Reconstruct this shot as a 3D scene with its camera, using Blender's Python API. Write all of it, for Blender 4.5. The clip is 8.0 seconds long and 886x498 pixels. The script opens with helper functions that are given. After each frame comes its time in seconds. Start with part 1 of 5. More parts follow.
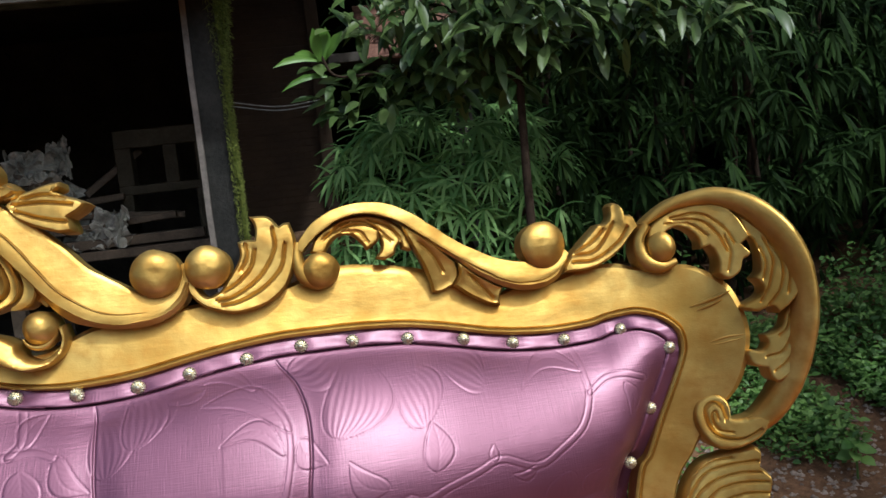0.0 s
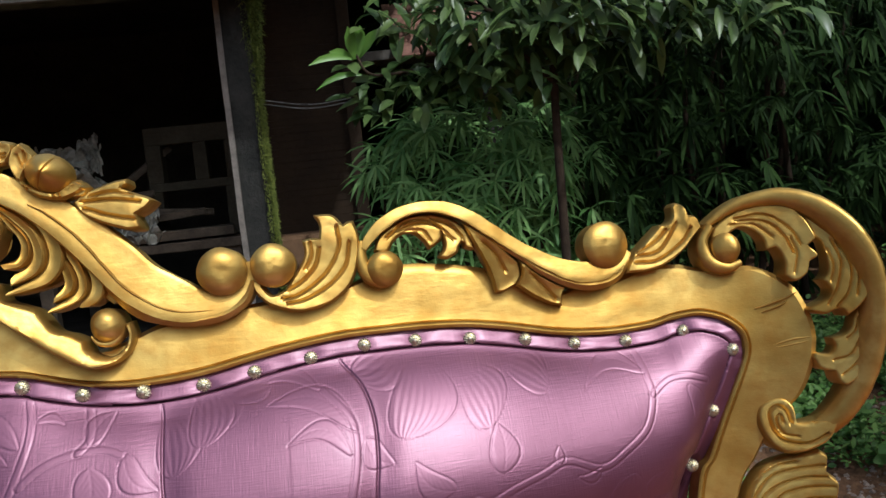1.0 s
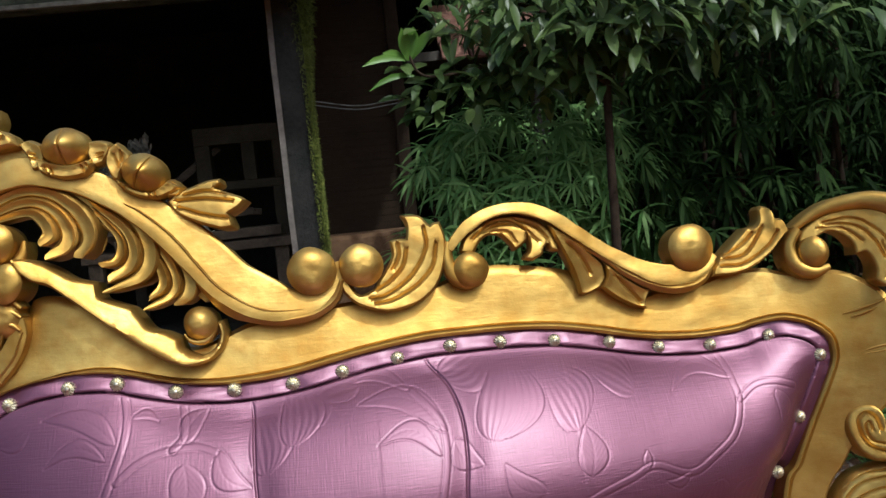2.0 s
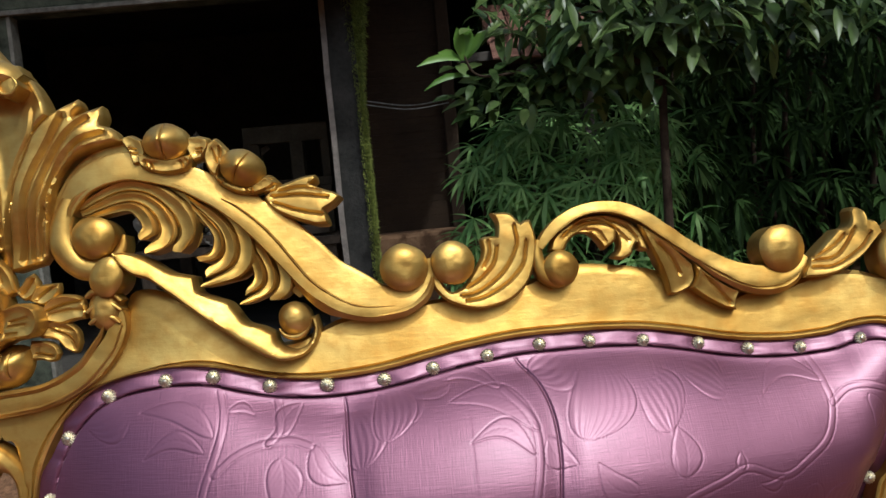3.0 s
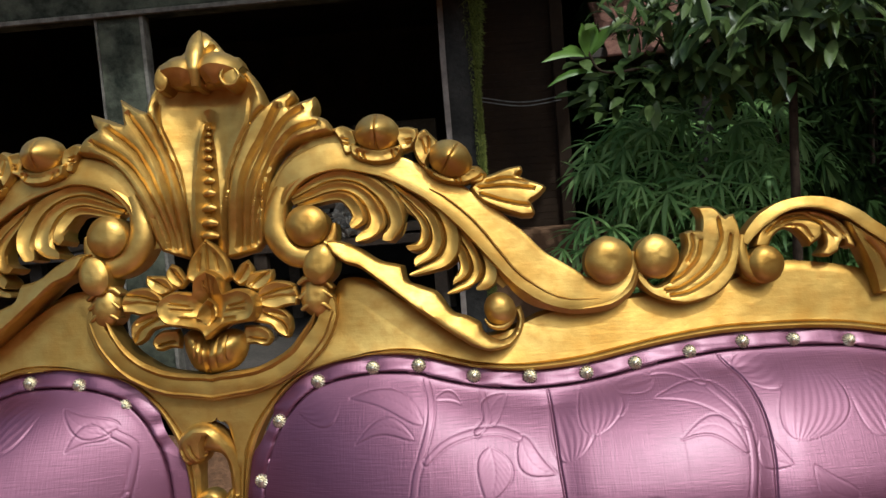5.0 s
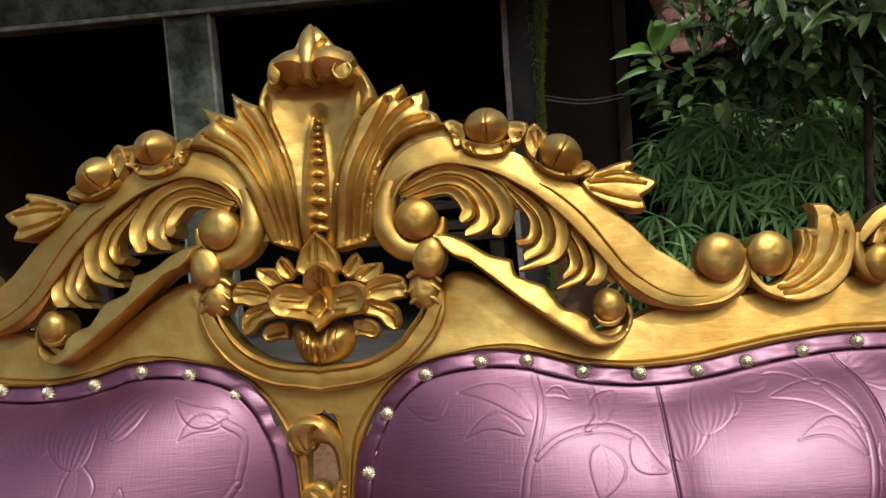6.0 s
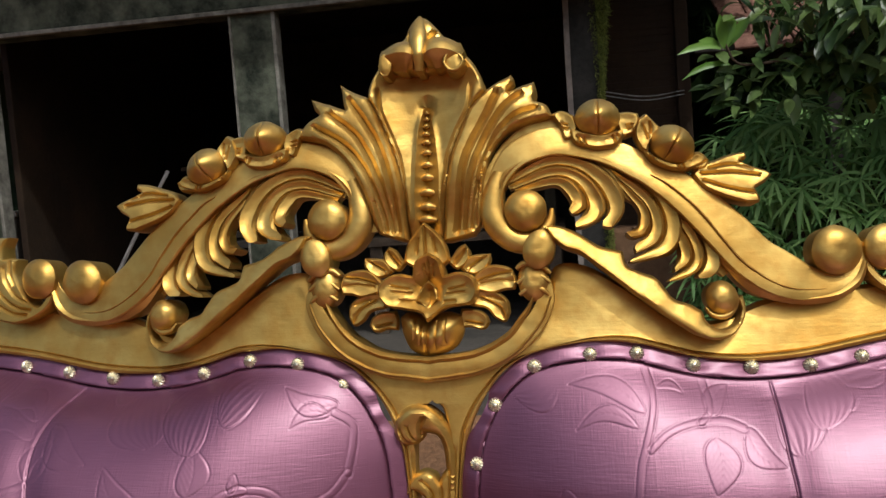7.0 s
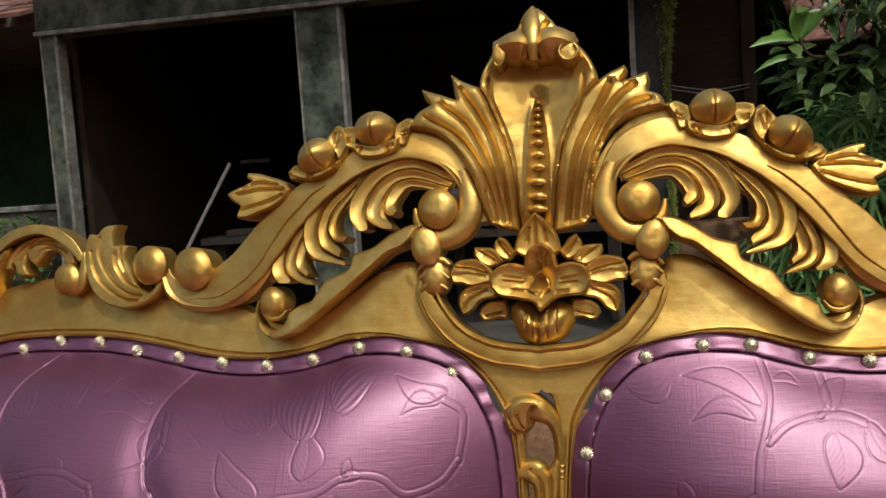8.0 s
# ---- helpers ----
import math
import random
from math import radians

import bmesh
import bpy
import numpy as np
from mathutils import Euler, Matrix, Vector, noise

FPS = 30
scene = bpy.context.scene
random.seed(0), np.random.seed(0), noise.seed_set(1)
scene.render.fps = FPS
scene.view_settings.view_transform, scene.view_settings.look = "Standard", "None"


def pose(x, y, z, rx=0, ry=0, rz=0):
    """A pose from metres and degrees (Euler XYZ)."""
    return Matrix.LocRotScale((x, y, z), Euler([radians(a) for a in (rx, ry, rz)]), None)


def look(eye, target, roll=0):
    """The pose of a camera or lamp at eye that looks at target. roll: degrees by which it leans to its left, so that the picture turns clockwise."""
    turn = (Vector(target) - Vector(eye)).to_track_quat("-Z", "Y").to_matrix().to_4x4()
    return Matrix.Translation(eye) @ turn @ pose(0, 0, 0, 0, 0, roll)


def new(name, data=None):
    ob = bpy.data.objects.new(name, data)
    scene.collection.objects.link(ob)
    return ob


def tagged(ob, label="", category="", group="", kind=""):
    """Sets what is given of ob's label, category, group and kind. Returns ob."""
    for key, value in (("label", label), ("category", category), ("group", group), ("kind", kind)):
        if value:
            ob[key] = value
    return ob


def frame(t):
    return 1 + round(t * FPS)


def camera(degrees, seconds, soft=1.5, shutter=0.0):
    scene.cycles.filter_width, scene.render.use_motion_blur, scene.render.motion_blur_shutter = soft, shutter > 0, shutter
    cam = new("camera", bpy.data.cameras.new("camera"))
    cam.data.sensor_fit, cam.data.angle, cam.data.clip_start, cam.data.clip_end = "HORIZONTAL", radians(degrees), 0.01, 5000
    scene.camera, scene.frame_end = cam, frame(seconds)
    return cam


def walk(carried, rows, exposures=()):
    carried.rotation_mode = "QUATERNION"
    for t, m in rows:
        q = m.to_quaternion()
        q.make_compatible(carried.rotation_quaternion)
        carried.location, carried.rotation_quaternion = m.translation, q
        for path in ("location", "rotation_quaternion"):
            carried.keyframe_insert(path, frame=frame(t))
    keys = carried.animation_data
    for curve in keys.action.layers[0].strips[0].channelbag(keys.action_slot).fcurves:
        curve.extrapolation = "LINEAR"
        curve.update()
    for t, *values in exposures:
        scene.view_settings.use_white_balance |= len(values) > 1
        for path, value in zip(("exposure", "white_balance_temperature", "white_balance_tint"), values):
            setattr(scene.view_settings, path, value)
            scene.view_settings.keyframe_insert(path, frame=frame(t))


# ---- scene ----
# The sofa's back leans away from the yard and stands a little out of level; the path is given from its carved plane.
SOFA = pose(0, 0, 0.95, -8.1, 1.2, 0)
cam = camera(53.66, 8.0)
PATH = [
    (0.0, 0.6650, -1.0230, 0.0787, -6.62, 2.56, 5.94),
    (0.5, 0.6361, -1.0160, 0.0794, -6.75, 2.55, 5.73),
    (1.0, 0.6069, -1.0098, 0.0855, -5.66, 2.58, 5.50),
    (2.5, 0.5057, -1.0015, 0.0916, -2.77, 2.99, 4.61),
    (3.0, 0.4704, -0.9997, 0.0929, -1.64, 3.08, 4.24),
    (3.5, 0.4340, -0.9978, 0.0951, -0.49, 3.09, 3.83),
    (4.0, 0.3939, -0.9968, 0.0956, 0.50, 3.13, 3.40),
    (4.5, 0.3574, -0.9985, 0.0948, 1.79, 3.24, 3.26),
    (6.0, 0.2432, -1.0015, 0.0924, 5.79, 3.38, 2.31),
    (6.5, 0.2030, -1.0063, 0.0899, 7.03, 3.38, 2.08),
    (7.0, 0.1633, -1.0122, 0.0864, 8.30, 3.40, 1.84),
    (7.5, 0.1225, -1.0179, 0.0838, 9.57, 3.32, 1.52),
    (8.0, 0.0830, -1.0294, 0.0817, 10.89, 3.14, 1.19),
]
walk(cam, [(t, SOFA @ pose(x, y, z, 90 + pitch, roll, yaw)) for t, x, y, z, yaw, pitch, roll in PATH],
     exposures=[(0.0, 0.18, 5450, 6), (2.5, 0.03, 5550, 7), (4.5, -0.04, 5650, 8), (8.0, 0.03, 5950, 10)])

# ---- light ----
SUN_FROM = Vector((0.33, -0.53, 0.78))
world = bpy.data.worlds.new("sky")
scene.world = world
world.use_nodes = True
wn = world.node_tree
sky = wn.nodes.new("ShaderNodeTexSky")
sky.sky_type, sky.sun_disc = "NISHITA", False
sky.dust_density, sky.air_density = 6.0, 1.0
sky.sun_elevation = math.asin(SUN_FROM.normalized().z)
sky.sun_rotation = math.atan2(SUN_FROM.x, SUN_FROM.y)
wn.links.new(sky.outputs[0], wn.nodes["Background"].inputs[0])
wn.nodes["Background"].inputs[1].default_value = 0.15
sun = new("sun", bpy.data.lights.new("sun", "SUN"))
sun.data.energy, sun.data.angle, sun.data.color = 2.25, radians(1.2), (1.0, 0.95, 0.86)
sun.matrix_world = look(SUN_FROM * 10, (0, 0, 0))

# ---- materials ----
def shader(name, rough=0.5, metal=0.0):
    m = bpy.data.materials.new(name)
    m.use_nodes = True
    b = m.node_tree.nodes["Principled BSDF"]
    b.inputs["Roughness"].default_value, b.inputs["Metallic"].default_value = rough, metal
    return m, m.node_tree, b


def node(tree, kind, **values):
    n = tree.nodes.new(kind)
    for key, value in values.items():
        n.inputs[key.replace("_", " ")].default_value = value
    return n


def coords(tree):
    return tree.nodes.new("ShaderNodeTexCoord").outputs["Object"]


def noise_of(tree, scale, detail=4.0, rough=0.55, vector=None):
    n = node(tree, "ShaderNodeTexNoise", Scale=scale, Detail=detail, Roughness=rough)
    tree.links.new(vector or coords(tree), n.inputs["Vector"])
    return n.outputs["Fac"]


def ramp(tree, fac, *stops):
    r = tree.nodes.new("ShaderNodeValToRGB")
    while len(r.color_ramp.elements) < len(stops):
        r.color_ramp.elements.new(0.5)
    for e, (at, c) in zip(r.color_ramp.elements, stops):
        e.position = at
        e.color = (*c, 1) if len(c) == 3 else c
    tree.links.new(fac, r.inputs["Fac"])
    return r.outputs["Color"]


def mixed(tree, fac, a, b, kind="MIX"):
    m = tree.nodes.new("ShaderNodeMix")
    m.data_type, m.blend_type = "RGBA", kind
    for socket, value in ((m.inputs["Factor"], fac), (m.inputs[6], a), (m.inputs[7], b)):
        if isinstance(value, (int, float)):
            socket.default_value = value
        elif isinstance(value, tuple):
            socket.default_value = (*value, 1)
        else:
            tree.links.new(value, socket)
    return m.outputs[2]


def bumped(tree, b, height, strength=0.3, distance=0.01, under=None):
    n = node(tree, "ShaderNodeBump", Strength=strength, Distance=distance)
    tree.links.new(height, n.inputs["Height"])
    if under:
        tree.links.new(under, n.inputs["Normal"])
    tree.links.new(n.outputs[0], b.inputs["Normal"])
    return n.outputs[0]


def ranged(tree, fac, low, high):
    m = tree.nodes.new("ShaderNodeMapRange")
    m.inputs["To Min"].default_value, m.inputs["To Max"].default_value = low, high
    tree.links.new(fac, m.inputs["Value"])
    return m.outputs[0]


def plain(name, dark, light, scale=8.0, rough=0.8, bump=0.3, fine=60.0, metal=0.0, low=0.3, high=0.7, distance=0.01):
    """A worn surface: two colours mixed by a coarse noise, broken by a fine one."""
    m, t, b = shader(name, rough, metal)
    big, small = noise_of(t, scale), noise_of(t, fine, 6.0, 0.65)
    c = ramp(t, big, (low, dark), (high, light))
    c = mixed(t, 0.35, c, ramp(t, small, (0.3, tuple(0.55 * v for v in dark)), (0.75, light)))
    t.links.new(c, b.inputs["Base Color"])
    if metal == 0:
        b.inputs["Specular IOR Level"].default_value = 0.2
    bumped(t, b, small, bump, distance)
    return m


def gold_paint():
    """Bronze powder paint brushed over carved wood: satin, streaked, thin and browner in patches, with small pits."""
    m, t, b = shader("gold_paint", 0.4, 0.9)
    big, mid, fine = noise_of(t, 9, 3), noise_of(t, 45, 5, 0.6), noise_of(t, 420, 3)
    mp = node(t, "ShaderNodeMapping", Scale=(11, 30, 34), Rotation=(0, 0.25, 0))
    t.links.new(coords(t), mp.inputs["Vector"])
    brush = noise_of(t, 1.0, 5, 0.6, mp.outputs[0])
    hair_map = node(t, "ShaderNodeMapping", Scale=(24, 200, 330), Rotation=(0, 0.12, 0))
    t.links.new(coords(t), hair_map.inputs["Vector"])
    hair = noise_of(t, 1.0, 4, 0.6, hair_map.outputs[0])
    c = ramp(t, big, (0.32, (0.38, 0.222, 0.040)), (0.7, (0.62, 0.43, 0.118)))
    c = mixed(t, ramp(t, mid, (0.44, (0, 0, 0)), (0.72, (0.6, 0.6, 0.6))), c, (0.38, 0.18, 0.026))
    c = mixed(t, ramp(t, brush, (0.46, (0, 0, 0)), (0.74, (0.55, 0.55, 0.55))), c, (0.33, 0.18, 0.03))
    c = mixed(t, ramp(t, hair, (0.62, (0, 0, 0)), (0.82, (0.2, 0.2, 0.2))), c, (0.32, 0.155, 0.022))
    t.links.new(c, b.inputs["Base Color"])
    r = mixed(t, 0.5, mid, brush)
    t.links.new(ranged(t, r, 0.32, 0.56), b.inputs["Roughness"])
    n = bumped(t, b, big, 0.16, 0.008)
    n = bumped(t, b, mid, 0.16, 0.003, n)
    n = bumped(t, b, brush, 0.14, 0.004, n)
    n = bumped(t, b, hair, 0.09, 0.0015, n)
    bumped(t, b, fine, 0.07, 0.0012, n)
    return m


def pearl_vinyl():
    m, t, b = shader("pearl_vinyl", 0.36, 0.78)
    o = coords(t)
    big = noise_of(t, 7, 3)
    c = ramp(t, big, (0.3, (0.128, 0.036, 0.070)), (0.7, (0.180, 0.062, 0.106)))
    heights = []
    for turn, stretch in ((0, (38, 6, 560)), (1, (520, 6, 42))):
        mp = node(t, "ShaderNodeMapping", Scale=stretch)
        t.links.new(o, mp.inputs["Vector"])
        heights.append(noise_of(t, 1.0, 2, 0.5, mp.outputs[0]))
    weave = mixed(t, 0.42, heights[0], heights[1])
    t.links.new(mixed(t, 0.08, c, weave, "OVERLAY"), b.inputs["Base Color"])
    t.links.new(ranged(t, weave, 0.40, 0.60), b.inputs["Roughness"])
    # the pressed vines are smooth, the ground between them is woven
    plainly = node(t, "ShaderNodeAttribute")
    plainly.attribute_name = "pressed"
    bumped(t, b, mixed(t, plainly.outputs["Fac"], weave, (0.5, 0.5, 0.5)), 0.36, 0.0018)
    b.inputs["IOR"].default_value, b.inputs["Specular Tint"].default_value = 1.85, (0.99, 0.89, 0.96, 1)
    b.inputs["Coat Weight"].default_value, b.inputs["Coat Roughness"].default_value = 0.65, 0.36
    return m


def leaf_paint(name, dark, light, rough=0.45, through_it=0.25, gloss=0.35):
    m, t, b = shader(name, rough)
    b.inputs["Specular IOR Level"].default_value = gloss
    g = t.nodes.new("ShaderNodeNewGeometry")
    c = ramp(t, g.outputs["Random Per Island"], (0.0, dark), (1.0, light))
    c = mixed(t, ranged(t, noise_of(t, 25, 3), 0.0, 0.4), c, tuple(0.6 * v for v in dark))
    t.links.new(c, b.inputs["Base Color"])
    glow = t.nodes.new("ShaderNodeBsdfTranslucent")
    t.links.new(c, glow.inputs["Color"])
    mix = node(t, "ShaderNodeMixShader", Fac=through_it)
    t.links.new(b.outputs[0], mix.inputs[1])
    t.links.new(glow.outputs[0], mix.inputs[2])
    t.links.new(mix.outputs[0], t.nodes["Material Output"].inputs["Surface"])
    return m


def yard_soil():
    """Red earth, its unseen front reddened to bounce onto the gold; browner behind the sofa."""
    m, t, b = shader("red_soil", 0.95)
    b.inputs["Specular IOR Level"].default_value = 0.2
    big, small = noise_of(t, 3), noise_of(t, 40, 6, 0.65)
    red = ramp(t, big, (0.3, (0.36, 0.108, 0.036)), (0.7, (0.50, 0.185, 0.070)))
    back_brown = ramp(t, big, (0.3, (0.085, 0.045, 0.022)), (0.7, (0.25, 0.135, 0.068)))
    xyz = t.nodes.new("ShaderNodeSeparateXYZ")
    t.links.new(coords(t), xyz.inputs[0])
    far = node(t, "ShaderNodeMapRange")
    far.inputs["From Min"].default_value, far.inputs["From Max"].default_value = -0.1, 0.9
    t.links.new(xyz.outputs["Y"], far.inputs["Value"])
    c = mixed(t, far.outputs[0], red, back_brown)
    c = mixed(t, ramp(t, small, (0.35, (0.7, 0.7, 0.7)), (0.65, (0, 0, 0))), c, (0.06, 0.032, 0.016))
    t.links.new(c, b.inputs["Base Color"])
    bumped(t, b, small, 0.8, 0.02)
    return m


GOLD, VINYL = gold_paint(), pearl_vinyl()
NAIL = plain("nail_metal", (0.60, 0.55, 0.38), (0.82, 0.78, 0.60), 60, 0.36, 0.1, 300, 0.9)
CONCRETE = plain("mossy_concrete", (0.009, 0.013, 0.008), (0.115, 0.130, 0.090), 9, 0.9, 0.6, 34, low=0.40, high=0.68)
# paler tone for column edges, beam edge and kerb
EDGE = plain("pale_concrete_edge", (0.05, 0.048, 0.040), (0.24, 0.235, 0.195), 17, 0.9, 0.5, 60)
# weathered timber, near black because the posts' shade is put into it
POST = plain("shaded_weathered_post", (0.009, 0.0095, 0.0085), (0.040, 0.039, 0.034), 9, 0.9, 0.6, 50)
PALE = plain("pale_timber", (0.11, 0.10, 0.085), (0.25, 0.22, 0.19), 12, 0.85, 0.4, 60)
TIMBER = plain("offcut_timber", (0.045, 0.035, 0.024), (0.13, 0.10, 0.068), 12, 0.85, 0.4, 70)
# brown boards, with the deep shade under the eaves put into the colour
BOARD = plain("shaded_boards", (0.012, 0.007, 0.0035), (0.032, 0.019, 0.009), 6, 0.85, 0.4, 50)
# one dark tone for boards, slab and roof
DARK = plain("dark_boards", (0.035, 0.033, 0.028), (0.10, 0.09, 0.075), 5, 0.95, 0.4, 40)
FRAME = plain("raw_frame_timber", (0.024, 0.020, 0.012), (0.066, 0.055, 0.034), 12, 0.85, 0.4, 70)
CLOTH = plain("dusty_sheet", (0.07, 0.067, 0.054), (0.50, 0.49, 0.41), 10, 0.8, 0.3, 60)
TILE = plain("clay_tile", (0.11, 0.05, 0.035), (0.26, 0.14, 0.10), 14, 0.85, 0.4, 60)
SOIL = yard_soil()
STONE = plain("gravel_stone", (0.10, 0.07, 0.05), (0.32, 0.26, 0.21), 20, 0.9, 0.4, 80)
CLAY = plain("clay_ledge", (0.10, 0.055, 0.028), (0.22, 0.13, 0.07), 6, 0.95, 0.5, 40)
BARK = plain("bark", (0.02, 0.013, 0.008), (0.055, 0.037, 0.023), 18, 0.95, 0.6, 70)
MOSS = leaf_paint("moss", (0.08, 0.11, 0.015), (0.25, 0.28, 0.05), 0.8)
BROAD = leaf_paint("broad_leaf", (0.04, 0.08, 0.02), (0.155, 0.225, 0.066), 0.36, 0.3)
FRESH = leaf_paint("fresh_leaf", (0.10, 0.22, 0.03), (0.18, 0.34, 0.06), 0.38, 0.35)
FINGER = leaf_paint("finger_leaf", (0.09, 0.21, 0.05), (0.36, 0.57, 0.19), 0.5, 0.4, 0.25)
# leaves behind the yard: the shade they stand in is put into their colour
SHADE = leaf_paint("shaded_leaf", (0.009, 0.022, 0.005), (0.042, 0.082, 0.018), 0.7, 0.3, 0.1)
WEED = leaf_paint("weed_leaf", (0.05, 0.12, 0.02), (0.19, 0.32, 0.075), 0.5, 0.3)
WIRE = plain("grey_wire", (0.12, 0.12, 0.11), (0.25, 0.25, 0.24), 30, 0.6, 0.1)
POLE = plain("peeled_pole", (0.34, 0.33, 0.30), (0.60, 0.58, 0.54), 20, 0.7, 0.3)
# painted gloom: near black for what lies unlit behind leaves and lean-to
GLOOM = plain("painted_gloom", (0.008, 0.014, 0.006), (0.025, 0.05, 0.018), 4, 0.9, 0.8, 14, distance=0.05)
HEDGE = plain("hedge_green", (0.02, 0.04, 0.012), (0.08, 0.14, 0.04), 5, 0.8, 0.8, 18, distance=0.05)

# ---- builders ----
from mathutils import geometry

def bow(x):
    """How far the sofa's back falls away from its middle towards the ends."""
    return 0.115 * (1 - np.exp(-(np.abs(x) / 0.72) ** 2.6))


def settled(v):
    """Points on the flat carving, in metres, laid on the bowed back, whose ends swing forward again past the upholstery."""
    v = np.array(v, float)
    v[:, 1] += bow(v[:, 0])
    ends = 0.07 * (np.clip(np.abs(v[:, 0]) - 0.95, 0, None) / 0.24) ** 1.6
    k = 1 - ends / (v[:, 1] + 1.016)
    hub = np.sign(v[:, 0]) * 0.636
    v[:, 0] = hub + (v[:, 0] - hub) * k
    v[:, 2] = 0.079 + (v[:, 2] - 0.079) * k
    v[:, 1] -= ends
    return v


def mesh_object(name, verts, faces, material, parent=None, label="", smooth=True, crisp=0):
    me = bpy.data.meshes.new(name)
    me.from_pydata([tuple(map(float, v)) for v in verts], [], faces)
    me.materials.append(material)
    me.validate()
    if smooth:
        me.polygons.foreach_set("use_smooth", [True] * len(me.polygons))
    me.update()
    if crisp:
        me.set_sharp_from_angle(angle=radians(crisp))
    ob = new(name, me)
    ob.parent = parent
    return tagged(ob, label)


def part(name, bm, material, parent, label="", smooth=False):
    me = bpy.data.meshes.new(name)
    bm.normal_update()
    bm.to_mesh(me)
    bm.free()
    me.materials.append(material)
    if smooth:
        me.polygons.foreach_set("use_smooth", [True] * len(me.polygons))
    ob = new(name, me)
    ob.parent = parent
    return tagged(ob, label)


def thing(name, at=None, label="", category="", group="", kind=""):
    ob = new(name)
    ob.matrix_world = at or Matrix()
    return tagged(ob, label, category, group, kind)


def curve_through(points, n):
    """n stations along a smooth line through control points of any dimension."""
    p = np.array(points, float)
    if len(p) == 2:
        return p[0] + np.linspace(0, 1, n)[:, None] * (p[1] - p[0])
    q = np.vstack([2 * p[0] - p[1], p, 2 * p[-1] - p[-2]])
    step = np.sqrt(np.maximum(np.linalg.norm(np.diff(p[:, :2], axis=0), axis=1), 1e-6))
    knots = np.concatenate([[0], np.cumsum(step)])
    out = []
    for u in np.linspace(0, knots[-1], n):
        i = min(np.searchsorted(knots, u, side="right") - 1, len(p) - 2)
        f = (u - knots[i]) / (knots[i + 1] - knots[i])
        a, b, c, d = q[i:i + 4]
        out.append(0.5 * (2 * b + (c - a) * f + (2 * a - 5 * b + 4 * c - d) * f * f + (3 * b - a - 3 * c + d) * f ** 3))
    return np.array(out)


ACROSS = np.array([-1, -0.97, -0.9, -0.78, -0.6, -0.35, 0, 0.35, 0.6, 0.78, 0.9, 0.97, 1])
PROFILES = {
    "dome": np.sqrt(np.maximum(1 - ACROSS ** 2, 0)),
    "flat": (0.80 + 0.20 * (1 - ACROSS ** 2)) * (np.abs(ACROSS) < 0.99) * np.where(np.abs(ACROSS) > 0.96, 0.8, 1),
    # a face that leans: high along its lower edge, low along the upper one
    "lean": np.interp(ACROSS, [-1, -0.97, -0.9, -0.6, 0.9, 0.97, 1], [0, 0.85, 1.0, 0.98, 0.36, 0.25, 0]),
    "rib": np.maximum(1 - np.abs(ACROSS) ** 3, 0),
    "ridge": np.maximum(1 - np.abs(ACROSS) ** 1.15, 0),
    # a leaf rolled forwards: sloping back above, undercut below
    "hood": np.interp(ACROSS, [-1, -0.97, -0.6, -0.2, 0.1, 0.6, 0.97, 1], [0, 0.22, 0.58, 0.95, 1.0, 0.6, 0.15, 0]),
}


def strand(points, front, tall, profile="dome", back=20, side=1, n=0):
    """A carved strand: control points (x, z, half width) in mm on the sofa's plane; front: how far its foot stands before the
    plane; tall: its height per half width. Returns vertices and faces."""
    length = sum(math.dist(a[:2], b[:2]) for a, b in zip(points, points[1:]))
    n = n or int(min(60, max(10, length / 4.5)))
    c = curve_through(points, n)
    w = np.maximum(c[:, 2], 0.6)
    tang = np.gradient(c[:, :2], axis=0)
    tang /= np.maximum(np.linalg.norm(tang, axis=1, keepdims=True), 1e-9)
    nrm = np.stack([-tang[:, 1], tang[:, 0]], 1)
    prof = PROFILES[profile]
    tall = tall if hasattr(tall, "__len__") else (tall, tall)
    rise = np.interp(np.linspace(0, 1, n), np.linspace(0, 1, len(tall)), tall)
    front = front if hasattr(front, "__len__") else (front, front)
    base = np.interp(np.linspace(0, 1, n), np.linspace(0, 1, len(front)), front)
    verts, faces, m = [], [], len(ACROSS) + 2
    for i in range(n):
        for s, p in zip(ACROSS, prof):
            x, z = c[i, :2] + nrm[i] * s * w[i]
            verts.append((x, -base[i] - rise[i] * w[i] * p, z))
        for s in (0.96, -0.96):
            x, z = c[i, :2] + nrm[i] * s * w[i]
            verts.append((x, back, z))
    for i in range(n - 1):
        for k in range(m):
            a, b = i * m + k, i * m + (k + 1) % m
            faces.append((a, b, b + m, a + m))
    faces += [tuple(range(m))[::-1], tuple(range((n - 1) * m, n * m))]
    return placed(verts, faces, side)


